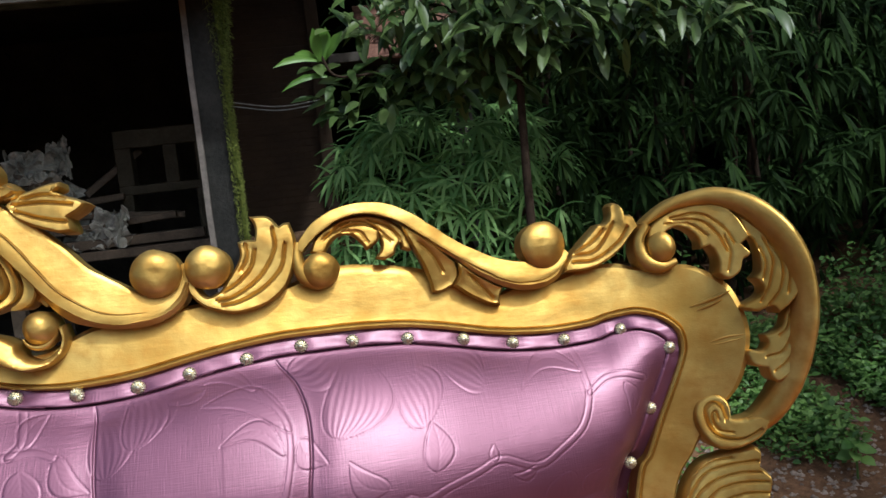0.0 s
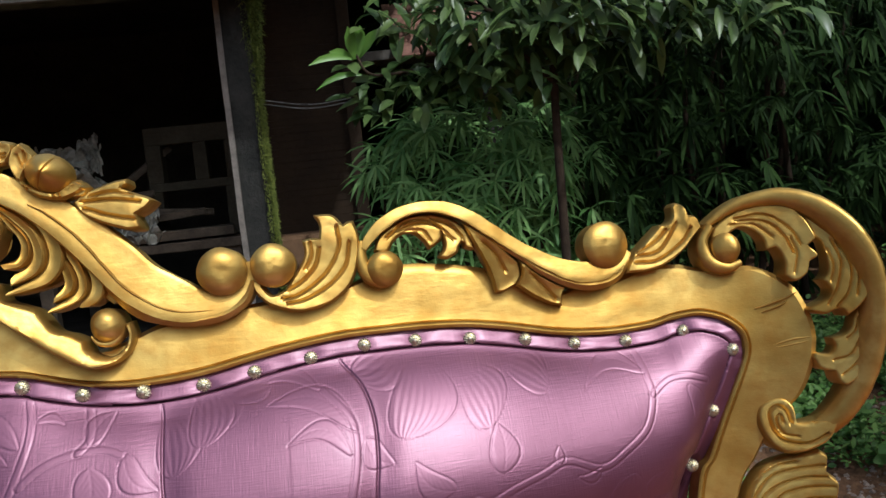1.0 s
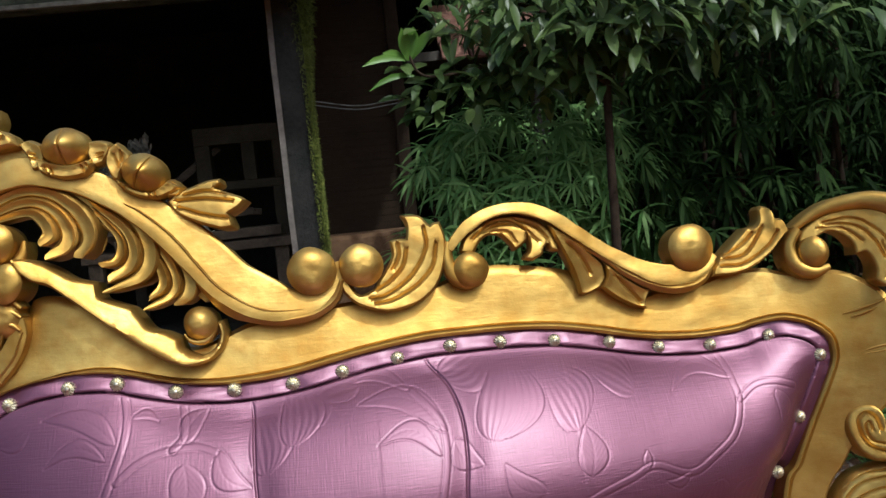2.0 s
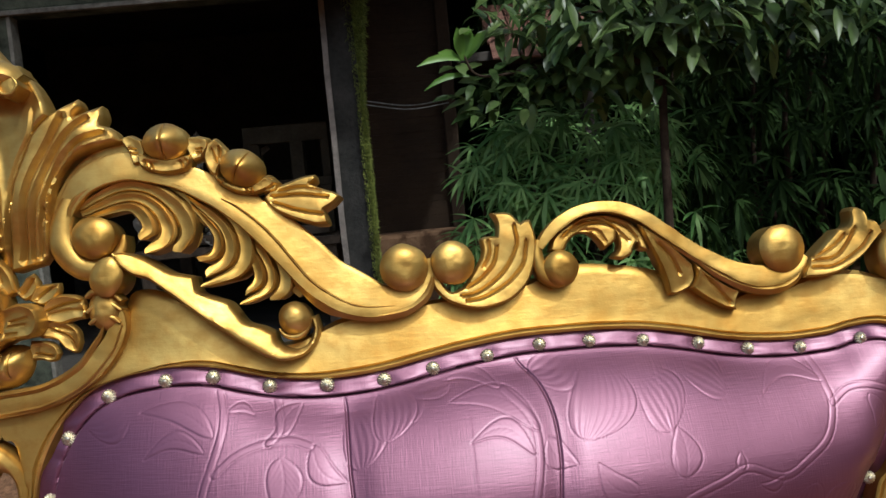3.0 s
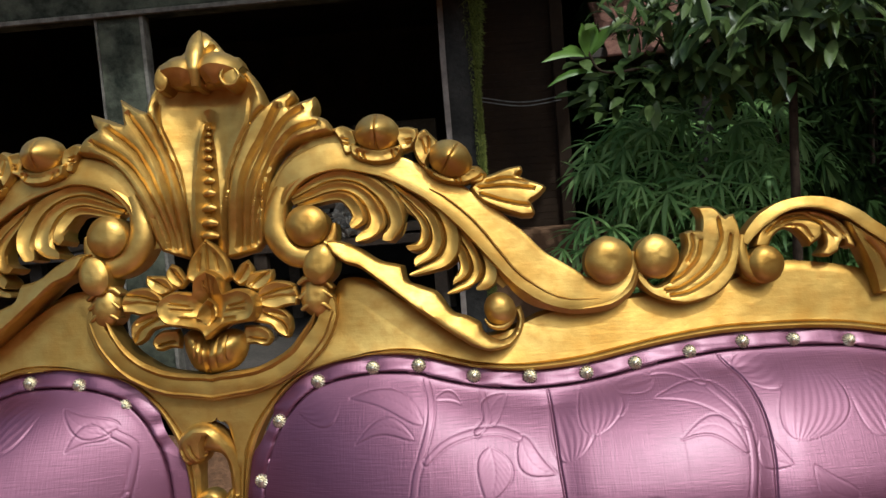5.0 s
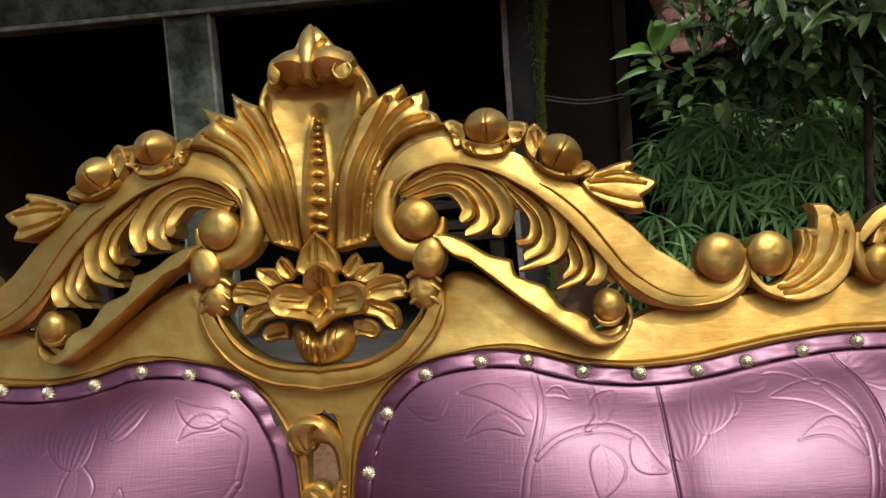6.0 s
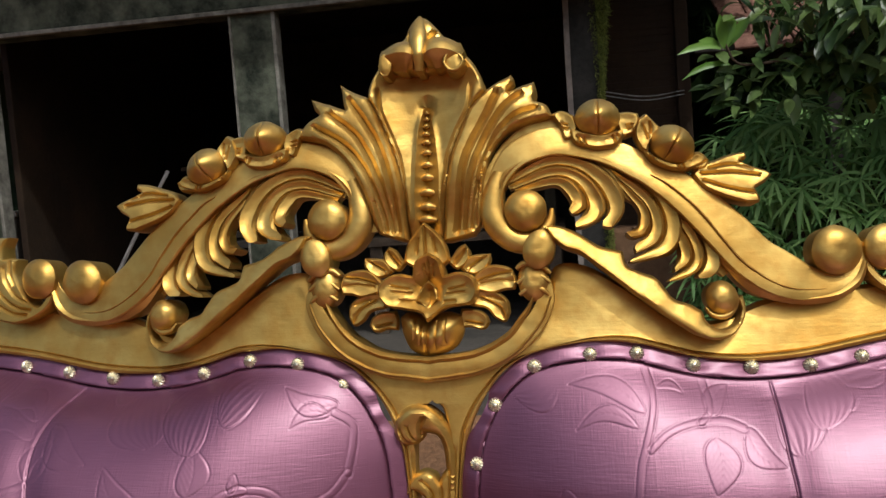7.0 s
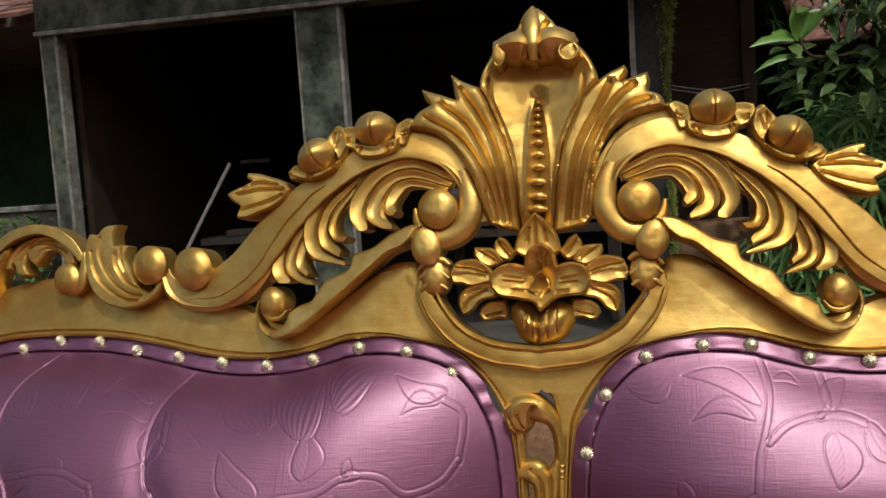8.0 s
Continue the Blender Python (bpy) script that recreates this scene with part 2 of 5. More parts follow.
def fan(ribs, front, rise, notch=0.25, side=1, back=16, n=30, across=9, lip=0.0, blunt=4.0):
    """A carved leaf or shell: neighbouring ribs, each control points (x, z, half width) in mm from the root to its tip, webbed
    together at the root and parted at the tips. rise: height of the ribs in mm at root and tip; lip: how far the tips curl forward."""
    lines = [curve_through(r, n) for r in ribs]
    edges = []
    for i in range(len(lines) + 1):
        if 0 < i < len(lines):
            edges.append(0.5 * (lines[i - 1][:, :2] + lines[i][:, :2]))
            continue
        c, other = (lines[0], lines[1]) if i == 0 else (lines[-1], lines[-2])
        t = np.gradient(c[:, :2], axis=0)
        t /= np.maximum(np.linalg.norm(t, axis=1, keepdims=True), 1e-9)
        q = np.stack([-t[:, 1], t[:, 0]], 1)
        q *= np.where(((c[:, :2] - other[:, :2]) * q).sum(1) >= 0, 1, -1)[:, None]
        edges.append(c[:, :2] + q * c[:, 2:3])
    u = np.linspace(0, 1, n)
    front = np.interp(u, np.linspace(0, 1, len(front)), front)
    rise = np.interp(u, np.linspace(0, 1, len(rise)), rise)
    steps = np.linspace(-1, 1, across)
    cut = np.interp(steps, [-1, -0.9, -0.55, 0, 0.45, 0.8, 1], [0, 0.45, 1.0, 0.70, 0.58, 0.62, 0.1])
    verts, cols = [], 0
    for k, c in enumerate(lines):
        for s, p in zip(steps if k == 0 else steps[1:], cut if k == 0 else cut[1:]):
            end = 1 - notch * abs(s) ** blunt
            for i in range(n):
                v = u[i] * end
                side_line = edges[k] if s < 0 else edges[k + 1]
                px = [np.interp(v, u, c[:, a] * (1 - abs(s)) + side_line[:, a] * abs(s)) for a in (0, 1)]
                curl = lip * max(0, v - 0.6) ** 2 / 0.16
                verts.append((px[0], -(np.interp(v, u, front) + np.interp(v, u, rise) * p + curl), px[1]))
            cols += 1
    faces = [(a * n + i, a * n + i + 1, (a + 1) * n + i + 1, (a + 1) * n + i) for a in range(cols - 1) for i in range(n - 1)]
    m = len(verts)
    verts += [(x, back, z) for x, y, z in verts]
    faces += [tuple(j + m for j in f[::-1]) for f in faces]
    rim = [i for i in range(n)] + [a * n + n - 1 for a in range(1, cols)] + [(cols - 1) * n + i for i in range(n - 2, -1, -1)] + [a * n for a in range(cols - 2, 0, -1)]
    faces += [(a, a + m, b + m, b) for a, b in zip(rim, rim[1:] + rim[:1])]
    # faces turn outwards whichever way the ribs were listed
    area = sum((verts[f[0]][0] - verts[f[2]][0]) * (verts[f[1]][2] - verts[f[3]][2]) - (verts[f[0]][2] - verts[f[2]][2]) * (verts[f[1]][0] - verts[f[3]][0]) for f in faces[:(cols - 1) * (n - 1)])
    if area < 0:
        faces = [f[::-1] for f in faces]
    return placed(verts, faces, side)


def placed(verts, faces, side=1, rough=1.0):
    v = np.array(verts, float)
    for q in v if rough else ():
        # the unevenness of hand carving
        at = Vector((q[0] * side, q[1], q[2]))
        q += rough * (0.7 * np.array(noise.noise_vector(at / 17)) + 0.28 * np.array(noise.noise_vector(at / 6)))
    v /= 1000
    v[:, 0] *= side
    v = settled(v)
    if side < 0:
        faces = [f[::-1] for f in faces]
    return v, faces


def joined(pieces):
    verts, faces = [], []
    for v, f in pieces:
        k = len(verts)
        verts += list(v)
        faces += [tuple(i + k for i in q) for q in f]
    return verts, faces


def turned(x, z, outline, side=1, round_n=28, squash=1.0, turn=0.0, crease=0.0):
    """A knob turned about the plane's normal: outline rows (radius, front) in mm from the back to the front."""
    verts, faces = [], []
    for r, f in outline:
        for k in range(round_n):
            a = 2 * math.pi * k / round_n
            px, pz = r * math.cos(a), r * math.sin(a) * squash
            cut = crease * math.exp(-(px / 1.9) ** 2) if crease else 0
            ct, st = math.cos(turn), math.sin(turn)
            verts.append((x + px * ct - pz * st, -f + cut, z + px * st + pz * ct))
    m = len(outline)
    for i in range(m - 1):
        for k in range(round_n):
            a, b = i * round_n + k, i * round_n + (k + 1) % round_n
            faces.append((a, b, b + round_n, a + round_n))
    faces += [tuple(range(round_n))[::-1], tuple(range((m - 1) * round_n, m * round_n))]
    return placed(verts, faces, side, 1.4)


def knob(x, z, r, front=10, high=0.75, side=1, squash=1.0, turn=0.0, crease=0.0, back=-20):
    out = [(r * 0.97, back), (r, front - 1)]
    out += [(r * q, front + 2.5 + r * high * (1 - q ** 3.2)) for q in (0.985, 0.95, 0.9, 0.83, 0.74, 0.64, 0.53, 0.42, 0.31, 0.2, 0.1, 0.02)]
    return turned(x, z, out, side, 32, squash, turn, crease)


def bud_dome(x, z, r, front, high, side, turn):
    """A bud: a dome, a little longer than wide, cut by one straight slit."""
    us = sorted({-1, -0.97, -0.9, -0.75, -0.55, -0.35, -0.2, -0.11, -0.05, 0, 0.05, 0.11, 0.2, 0.35, 0.55, 0.75, 0.9, 0.97, 1})
    verts, m = [], 19
    for u in us:
        half = math.sqrt(max(1 - u * u, 0.002))
        for k in range(m):
            v = half * math.sin(math.pi * (k / (m - 1) - 0.5))
            px, pz = 1.08 * r * u, 0.92 * r * v
            dome = max(1 - math.hypot(u, v) ** 1.55, 0) ** 0.9
            cut = 3.2 * math.exp(-(u / 0.04) ** 2) * min(1, dome * 2)
            ct, st = math.cos(turn), math.sin(turn)
            verts.append((x + px * ct - pz * st, -(front + high * dome - cut - (14 if dome < 0.03 else 0)), z + px * st + pz * ct))
    faces = [(i * m + k, (i + 1) * m + k, (i + 1) * m + k + 1, i * m + k + 1) for i in range(len(us) - 1) for k in range(m - 1)]
    return placed(verts, faces, side, 0.6)


def box(x0, x1, y0, y1, z0, z1, bevel=0.004, wobble=0.0, cuts=0, seed=0):
    bm = bmesh.new()
    bmesh.ops.create_cube(bm, size=1, matrix=Matrix.Translation(((x0 + x1) / 2, (y0 + y1) / 2, (z0 + z1) / 2)) @ Matrix.Diagonal((x1 - x0, y1 - y0, z1 - z0, 1)))
    if cuts:
        bmesh.ops.subdivide_edges(bm, edges=bm.edges[:], cuts=cuts, use_grid_fill=True)
    if bevel and not cuts:
        bmesh.ops.bevel(bm, geom=bm.edges[:], offset=bevel, segments=2, affect="EDGES", profile=0.5)
    if wobble:
        for v in bm.verts:
            v.co += wobble * noise.noise_vector(v.co * 3.1 + Vector((seed, 0, 0)))
    return bm


def tube(points, r, sides=8, jitter=0.0):
    """A tapered round limb through 3D points (x, y, z); r: radii at its ends."""
    c = curve_through([(x, z, y) for x, y, z in points], 4 * len(points))[:, [0, 2, 1]]
    rad = np.linspace(r[0], r[1], len(c))
    verts, faces = [], []
    for i, p in enumerate(c):
        t = Vector(c[min(i + 1, len(c) - 1)] - c[max(i - 1, 0)]).normalized()
        u = t.orthogonal().normalized() if abs(t.z) > 0.95 else t.cross(Vector((0, 0, 1))).normalized()
        v = t.cross(u)
        for k in range(sides):
            a = 2 * math.pi * k / sides
            q = Vector(p) + (u * math.cos(a) + v * math.sin(a)) * rad[i] * (1 + jitter * random.uniform(-1, 1))
            verts.append(tuple(q))
    for i in range(len(c) - 1):
        for k in range(sides):
            a, b = i * sides + k, i * sides + (k + 1) % sides
            faces.append((a, b, b + sides, a + sides))
    faces += [tuple(range(sides))[::-1], tuple(range((len(c) - 1) * sides, len(c) * sides))]
    return verts, faces


def blades(rows, fold=0.25, face=(0, -0.5, 0.87), loose=0.45, shape=(0.25, 0.85, 1.0, 0.72, 0.03)):
    """Leaves: rows of (foot, way, length, half width, droop). Each is a folded, drooping blade of its own."""
    verts, faces = [], []
    for foot, way, length, half, droop in rows:
        t = Vector(way).normalized()
        s = t.cross(Vector(face))
        s = s.normalized() if s.length > 0.05 else Vector((1, 0, 0))
        s = (s + loose * Vector((random.uniform(-1, 1), random.uniform(-1, 1), random.uniform(-1, 1)))).normalized()
        up = s.cross(t).normalized()
        p, k = Vector(foot), len(verts)
        for i, w in enumerate(shape):
            edge = half * w
            verts += [p - s * edge + up * edge * fold, p, p + s * edge + up * edge * fold]
            t = (t + Vector((0, 0, -droop / len(shape)))).normalized()
            up = s.cross(t).normalized()
            p = p + t * (length / (len(shape) - 1))
        for i in range(len(shape) - 1):
            a = k + 3 * i
            faces += [(a, a + 1, a + 4, a + 3), (a + 1, a + 2, a + 5, a + 4)]
    return verts, faces


def polyline_gap(px, pz, line):
    """Distance from points to a polyline, both in mm."""
    a, b = line[:-1, None], line[1:, None]
    d = b - a
    f = np.clip(((px - a[..., 0]) * d[..., 0] + (pz - a[..., 1]) * d[..., 1]) / np.maximum((d ** 2).sum(-1), 1e-9), 0, 1)
    return np.hypot(px - a[..., 0] - f * d[..., 0], pz - a[..., 1] - f * d[..., 1]).min(0)


def carve(runs, front, cuts=(), side=1, back=16, fall=6.0, soft=5.0, rim=0.0, step=3.6, lean=0.16):
    """A carved plate. runs: smooth lines that meet in corners and close an outline, in mm; front: its height before the plane, one
    number, rows (x, z, height) or a function of x and z; cuts: grooves (line, depth, half width), ridges where the depth is below 0; the edge falls away
    by fall over the width soft; rim: a raised bead along the edge; lean: how far its face leans back."""
    edge = []
    for r in runs:
        length = sum(math.dist(a, b) for a, b in zip(r, r[1:]))
        edge += [tuple(p) for p in curve_through(r, max(3, int(length / 2.6) + 1))[:-1]]
    edge = np.array(edge)
    loop = np.vstack([edge, edge[:1]])
    lines = []
    for points, deep, wide in cuts:
        length = sum(math.dist(a, b) for a, b in zip(points, points[1:]))
        lines.append((curve_through(points, max(4, int(length / 3))), deep, wide))
    x0, z0, x1, z1 = *edge.min(0), *edge.max(0)
    inner = [(x0 + step * (i + 0.5 * (j % 2)), z0 + step * 0.87 * j) for j in range(int((z1 - z0) / step / 0.87) + 1) for i in range(int((x1 - x0) / step) + 1)]
    pts = np.array(inner)
    keep = np.ones(len(pts), bool)
    for c, deep, wide in lines:
        keep &= polyline_gap(pts[:, 0], pts[:, 1], c) > 1.7 * wide + 0.8
    pts = [pts[keep]]
    for c, deep, wide in lines:
        t = np.gradient(c, axis=0)
        t /= np.maximum(np.linalg.norm(t, axis=1, keepdims=True), 1e-9)
        q = np.stack([-t[:, 1], t[:, 0]], 1)
        pts += [c + q * wide * k for k in (-1.7, -0.8, 0, 0.8, 1.7)]
    t = np.roll(edge, -1, 0) - np.roll(edge, 1, 0)
    t /= np.maximum(np.linalg.norm(t, axis=1, keepdims=True), 1e-9)
    way = 1 if ((edge[:, 0] * np.roll(edge[:, 1], -1)) - (np.roll(edge[:, 0], -1) * edge[:, 1])).sum() > 0 else -1
    inward = way * np.stack([-t[:, 1], t[:, 0]], 1)
    rings = (1.4, 3.0, 4.8)
    pts = [q[polyline_gap(q[:, 0], q[:, 1], loop) > 6.2] for q in pts[:1]] + pts[1:]
    marks = np.vstack(pts[1:]) if len(pts) > 1 else np.full((1, 2), 1e6)
    for r in rings:
        q = edge + inward * r
        q = q[polyline_gap(q[:, 0], q[:, 1], loop) > r * 0.85]
        if len(q):
            pts.append(q[np.hypot(q[:, None, 0] - marks[None, :, 0], q[:, None, 1] - marks[None, :, 1]).min(1) > 1.0])
    pts = np.vstack(pts)
    # only what lies inside the outline
    ax, az, bx, bz = loop[:-1, 0, None], loop[:-1, 1, None], loop[1:, 0, None], loop[1:, 1, None]
    hit = ((az > pts[:, 1]) != (bz > pts[:, 1])) & (pts[:, 0] < (bx - ax) * (pts[:, 1] - az) / np.where(np.abs(bz - az) < 1e-9, 1e-9, bz - az) + ax)
    gap = polyline_gap(pts[:, 0], pts[:, 1], loop)
    pts = pts[(hit.sum(0) % 2 == 1) & (gap > 1.1)]
    flat = [Vector(p) for p in np.vstack([edge, pts])]
    got, _, tris, _, _, _ = geometry.delaunay_2d_cdt(flat, [], [list(range(len(edge)))], 1, 1e-4)
    p = np.array([tuple(v) for v in got])
    gap = polyline_gap(p[:, 0], p[:, 1], loop)
    if callable(front):
        high = front(p[:, 0], p[:, 1])
    elif hasattr(front, "__len__"):
        w = [1 / ((p[:, 0] - fx) ** 2 + (p[:, 1] - fz) ** 2 + 30) for fx, fz, h in front]
        high = sum(wk * h for wk, (fx, fz, h) in zip(w, front)) / sum(w)
    else:
        high = np.full(len(p), float(front))
    high = high - fall * (1 - np.clip(gap / soft, 0, 1)) ** 2 + rim * np.exp(-((gap - 3) / 2.2) ** 2)
    for c, deep, wide in lines:
        high = high - deep * np.exp(-(polyline_gap(p[:, 0], p[:, 1], c) / wide) ** 2) * np.clip(gap / 3, 0.25, 1)
    high = high - lean * (p[:, 1] - p[:, 1].mean())
    m = len(p)
    verts = [(x, -h, z) for (x, z), h in zip(p, high)] + [(x, back, z) for x, z in p]
    faces = [tuple(f) for f in tris]
    used = {}
    for f in faces:
        for a, b in zip(f, f[1:] + f[:1]):
            used[(a, b)] = 1
    faces = faces + [tuple(i + m for i in f[::-1]) for f in faces] + [(b, a, a + m, b + m) for a, b in used if (b, a) not in used]
    return placed(verts, faces, side, 0.75)

# ---- the sofa ----
sofa = thing("sofa", SOFA, "carved sofa back in gold paint with buttoned mauve pearl upholstery", "sofa")


def carved(name, pieces, label=""):
    v, f = joined(pieces)
    return mesh_object(name, v, f, GOLD, sofa, label, crisp=32)


# Flat rail: pairs of points, the edge of the upholstery and the outer edge, in mm.
MULLION = [((26, -420), (2, -420)), ((29, -180), (18, -180)), ((32, -115), (22, -115)), ((38, -76), (21, -78)), ((52, -40), (12, -38)),
           ((72, -9), (0, -26)), ((99, 15), (0, 4)), ((132, 28), (66, 18)), ((178, 35), (118, 50)), ((203, 35), (136, 84)), ((218, 34), (146, 122))]
RAIL = [((218, 34), (146, 122)), ((240, 31), (184, 121)), ((267, 23), (232, 90)), ((306, 14), (270, 62)), ((351, 9), (322, 54)), ((397, 10), (380, 76)),
        ((437, 15), (430, 82)), ((484, 24), (475, 88)), ((532, 32), (520, 92)), ((587, 38), (582, 97)), ((636, 39), (640, 116)), ((670, 39), (672, 120)),
        ((701, 38), (710, 117)), ((742, 35), (762, 108)), ((790, 27), (812, 90)), ((845, 15), (862, 66)), ((890, 9), (896, 75))]
END = [((890, 9), (896, 75)), ((936, 7), (940, 76)), ((983, 10), (985, 88)), ((1008, 16), (1030, 88)), ((1040, 19), (1060, 80)), ((1060, 16), (1095, 76)),
       ((1079, 9), (1130, 77)), ((1095, -2), (1165, 62)), ((1104, -14), (1192, 38)), ((1106, -34), (1209, -10)), ((1098, -55), (1204, -50)),
       ((1080, -90), (1182, -95)), ((1063, -122), (1140, -130)), ((1042, -165), (1108, -172)), ((1021, -206), (1075, -229)), ((985, -420), (1040, -420))]


def rail(pairs, side, per=7):
    c = curve_through([(*a, *b) for a, b in pairs], per * len(pairs))
    n, dists = len(c), [0, 1.2, 2.6, 4, 5.4, 6.6, 7.6, 8.6, 10, 14]
    verts, faces = [], []
    for x0, z0, x1, z1 in c:
        reach = max(math.dist((x0, z0), (x1, z1)), 2)
        rows = [(d * min(1, reach / 22), d) for d in dists] + [(min(reach, 14) + (reach - min(reach, 14)) * f, 14 + 40 * f) for f in np.linspace(0.12, 1, 10)]
        for d, look_d in rows:
            f = d / reach
            x, z = x0 + (x1 - x0) * f, z0 + (z1 - z0) * f
            lip = 2.2 * math.exp(-((look_d - 3.4) / 2.6) ** 2) - 3.0 * math.exp(-((look_d - 7.6) / 1.3) ** 2)
            wave = 0.7 * noise.noise(Vector((x * 0.012, z * 0.02, 3.0))) + 0.3 * noise.noise(Vector((x * 0.05, z * 0.05, 9.0)))
            round_off = -5 * max(0, (f - 0.9) / 0.1) ** 2 if x1 > 8 else 0
            lean = 12 * max(0, (look_d - 10) / 44) * max(0, (z1 - z0) / reach)
            verts.append((x, -(6 + lip + wave * min(1, look_d / 20) + round_off - lean), z))
        verts += [(x1, 24, z1), (x0, 24, z0)]
    m = len(dists) + 12
    for i in range(n - 1):
        for k in range(m):
            a, b = i * m + k, i * m + (k + 1) % m
            faces.append((a, a + m, b + m, b))
    faces += [tuple(range(m)), tuple(range((n - 1) * m, n * m))[::-1]]
    return placed(verts, [f[::-1] for f in faces], side, 0.12)


# ruffled petals under the two buds, from the middle of each bud: outline, nicks, height
RUFFS = [
    [([[(-32, -14), (-27, -27), (-4, -35), (18, -33), (28, -23), (28, -14)], [(28, -14), (0, -18), (-30, -10)], [(-30, -10), (-32, -14)]], [[(-22, -22), (-20, -28)], [(-16, -23), (-14, -29)], [(16, -22), (19, -29)], [(21, -20), (24, -26)]], 26),
     ([[(-53, 8), (-40, 12), (-26, 6)], [(-26, 6), (-22, -10), (-29, -22)], [(-29, -22), (-38, -22), (-44, -6), (-53, 8)]], [[(-40, -4), (-35, -5)], [(-39, -9), (-34, -10)]], 20),
     ([[(18, 6), (34, 7), (46, 4)], [(46, 4), (47, -6), (39, -20)], [(39, -20), (27, -22), (21, -9), (18, 6)]], [[(33, -9), (38, -8)], [(33, -13), (38, -12)]], 20)],
    [([[(-33, -2), (-25, -17), (-7, -27), (12, -30), (29, -25)], [(29, -25), (38, -18), (25, -9)], [(25, -9), (5, -20), (-18, -13), (-33, -2)]], [[(-25, -12), (-29, -16)], [(-21, -15), (-24, -20)], [(4, -22), (5, -28)], [(9, -22), (11, -28)]], 26),
     ([[(-38, 31), (-28, 37), (-22, 32), (-12, 20)], [(-12, 20), (-24, 2), (-27, -8)], [(-27, -8), (-35, -3), (-42, 13), (-38, 31)]], [[(-32, 24), (-27, 8)], [(-24, 26), (-24, 14)]], 22),
     ([[(14, -10), (30, -8), (40, -17)], [(40, -17), (36, -27), (22, -30)], [(22, -30), (14, -10)]], [], 20)],
]

for s in (1, -1):
    carved("back_rail", [rail(MULLION + RAIL[1:] + END[1:], s)], "flat gold rail with a rounded lip round the upholstery")

    for p in ([(1126, 19), (1155, 26), (1186, 35)], [(1136, 14), (1154, 19), (1171, 25)], [(1144, -31), (1170, -26), (1198, -25)], [(1148, -34), (1174, -32), (1195, -30)]):
        carved("chisel_mark", [strand([(*q, w) for q, w in zip(p, (0.6, 2.0, 0.6))], 4.6, 0.9, "ridge", 0, s)])

    # the great arm from the crest down to the twin balls
    carved("scroll_arm", [strand([(76, 193, 7), (88, 228, 12), (110, 253, 16), (150, 265, 17), (189, 258, 16), (227, 243, 16), (271, 217, 19), (309, 185, 23),
                                  (339, 154, 26), (367, 123, 27), (402, 101, 26), (435, 92, 18), (469, 98, 12), (487, 118, 7), (486, 138, 3)], 9, 0.5, "lean", side=s)])
    carved("scroll_rim", [strand([(83, 198, 3), (92, 225, 4), (116, 244, 4), (149, 252, 4), (188, 247, 4), (226, 232, 4), (264, 207, 4), (301, 173, 5), (326, 140, 6),
                                  (344, 113, 7), (369, 89, 7), (414, 77, 7), (454, 79, 6), (480, 94, 5), (490, 116, 3)], 14, 0.75, "ridge", side=s)])
    carved("scroll_line", [strand([(*q, w) for q, w in zip([(257, 221), (278, 208), (308, 179), (327, 154), (350, 123), (374, 103), (402, 89), (434, 86), (464, 89)], (0.6, 1.2, 1.6, 1.8, 1.8, 1.8, 1.6, 1.2, 0.6))], (17, 19, 21, 20, 12), 1.6, "ridge", side=s)])
    carved("scroll_web", [strand([(96, 218, 6), (150, 240, 9), (200, 226, 12), (245, 203, 14), (288, 172, 15), (318, 136, 14), (340, 108, 7)], 0, 0.12, "flat", side=s)])
    carved("scroll_web", [strand([(66, 170, 7), (72, 205, 9), (86, 240, 11), (108, 266, 12), (140, 283, 11), (165, 286, 6)], 2, 0.12, "flat", 10, s)])
    carved("volute", [strand([(88, 232, 8), (79, 204, 13), (80, 178, 15), (94, 158, 14), (114, 151, 13), (132, 157, 10), (143, 173, 6), (146, 188, 2)], 9, 0.75, side=s)])
    carved("ball", [knob(116, 186, 24, 18, 0.42, s)])
    carved("acanthus_leaf", [fan([[(96, 222, 4), (142, 243, 7), (181, 237, 9), (209, 213, 11), (221, 186, 9), (211, 163, 4)], [(100, 216, 3), (152, 231, 6), (183, 219, 9), (198, 194, 11), (195, 174, 9), (172, 164, 4)],
                                  [(106, 210, 3), (150, 220, 6), (168, 209, 8), (174, 194, 7), (166, 184, 3)]], (3, 6, 9), (4, 8, 10), 0.22, s, lip=8)])
    carved("acanthus_leaf", [fan([[(212, 238, 3), (255, 214, 7), (277, 185, 10), (281, 155, 11), (268, 136, 9), (230, 124, 4)], [(216, 228, 3), (251, 196, 7), (262, 169, 9), (258, 149, 9), (238, 135, 4)],
                                  [(222, 217, 3), (247, 187, 6), (251, 168, 8), (242, 157, 5), (228, 156, 2)]], (3, 6, 9), (4, 8, 10), 0.22, s, lip=8)])
    carved("acanthus_leaf", [fan([[(266, 204, 3), (302, 175, 7), (319, 143, 9), (324, 117, 8), (314, 103, 3)], [(270, 194, 3), (296, 161, 7), (308, 131, 9), (301, 112, 9), (272, 100, 4)],
                                  [(274, 182, 3), (289, 149, 6), (293, 127, 7), (280, 112, 4)]], (3, 6, 9), (4, 8, 10), 0.22, s, lip=8)])

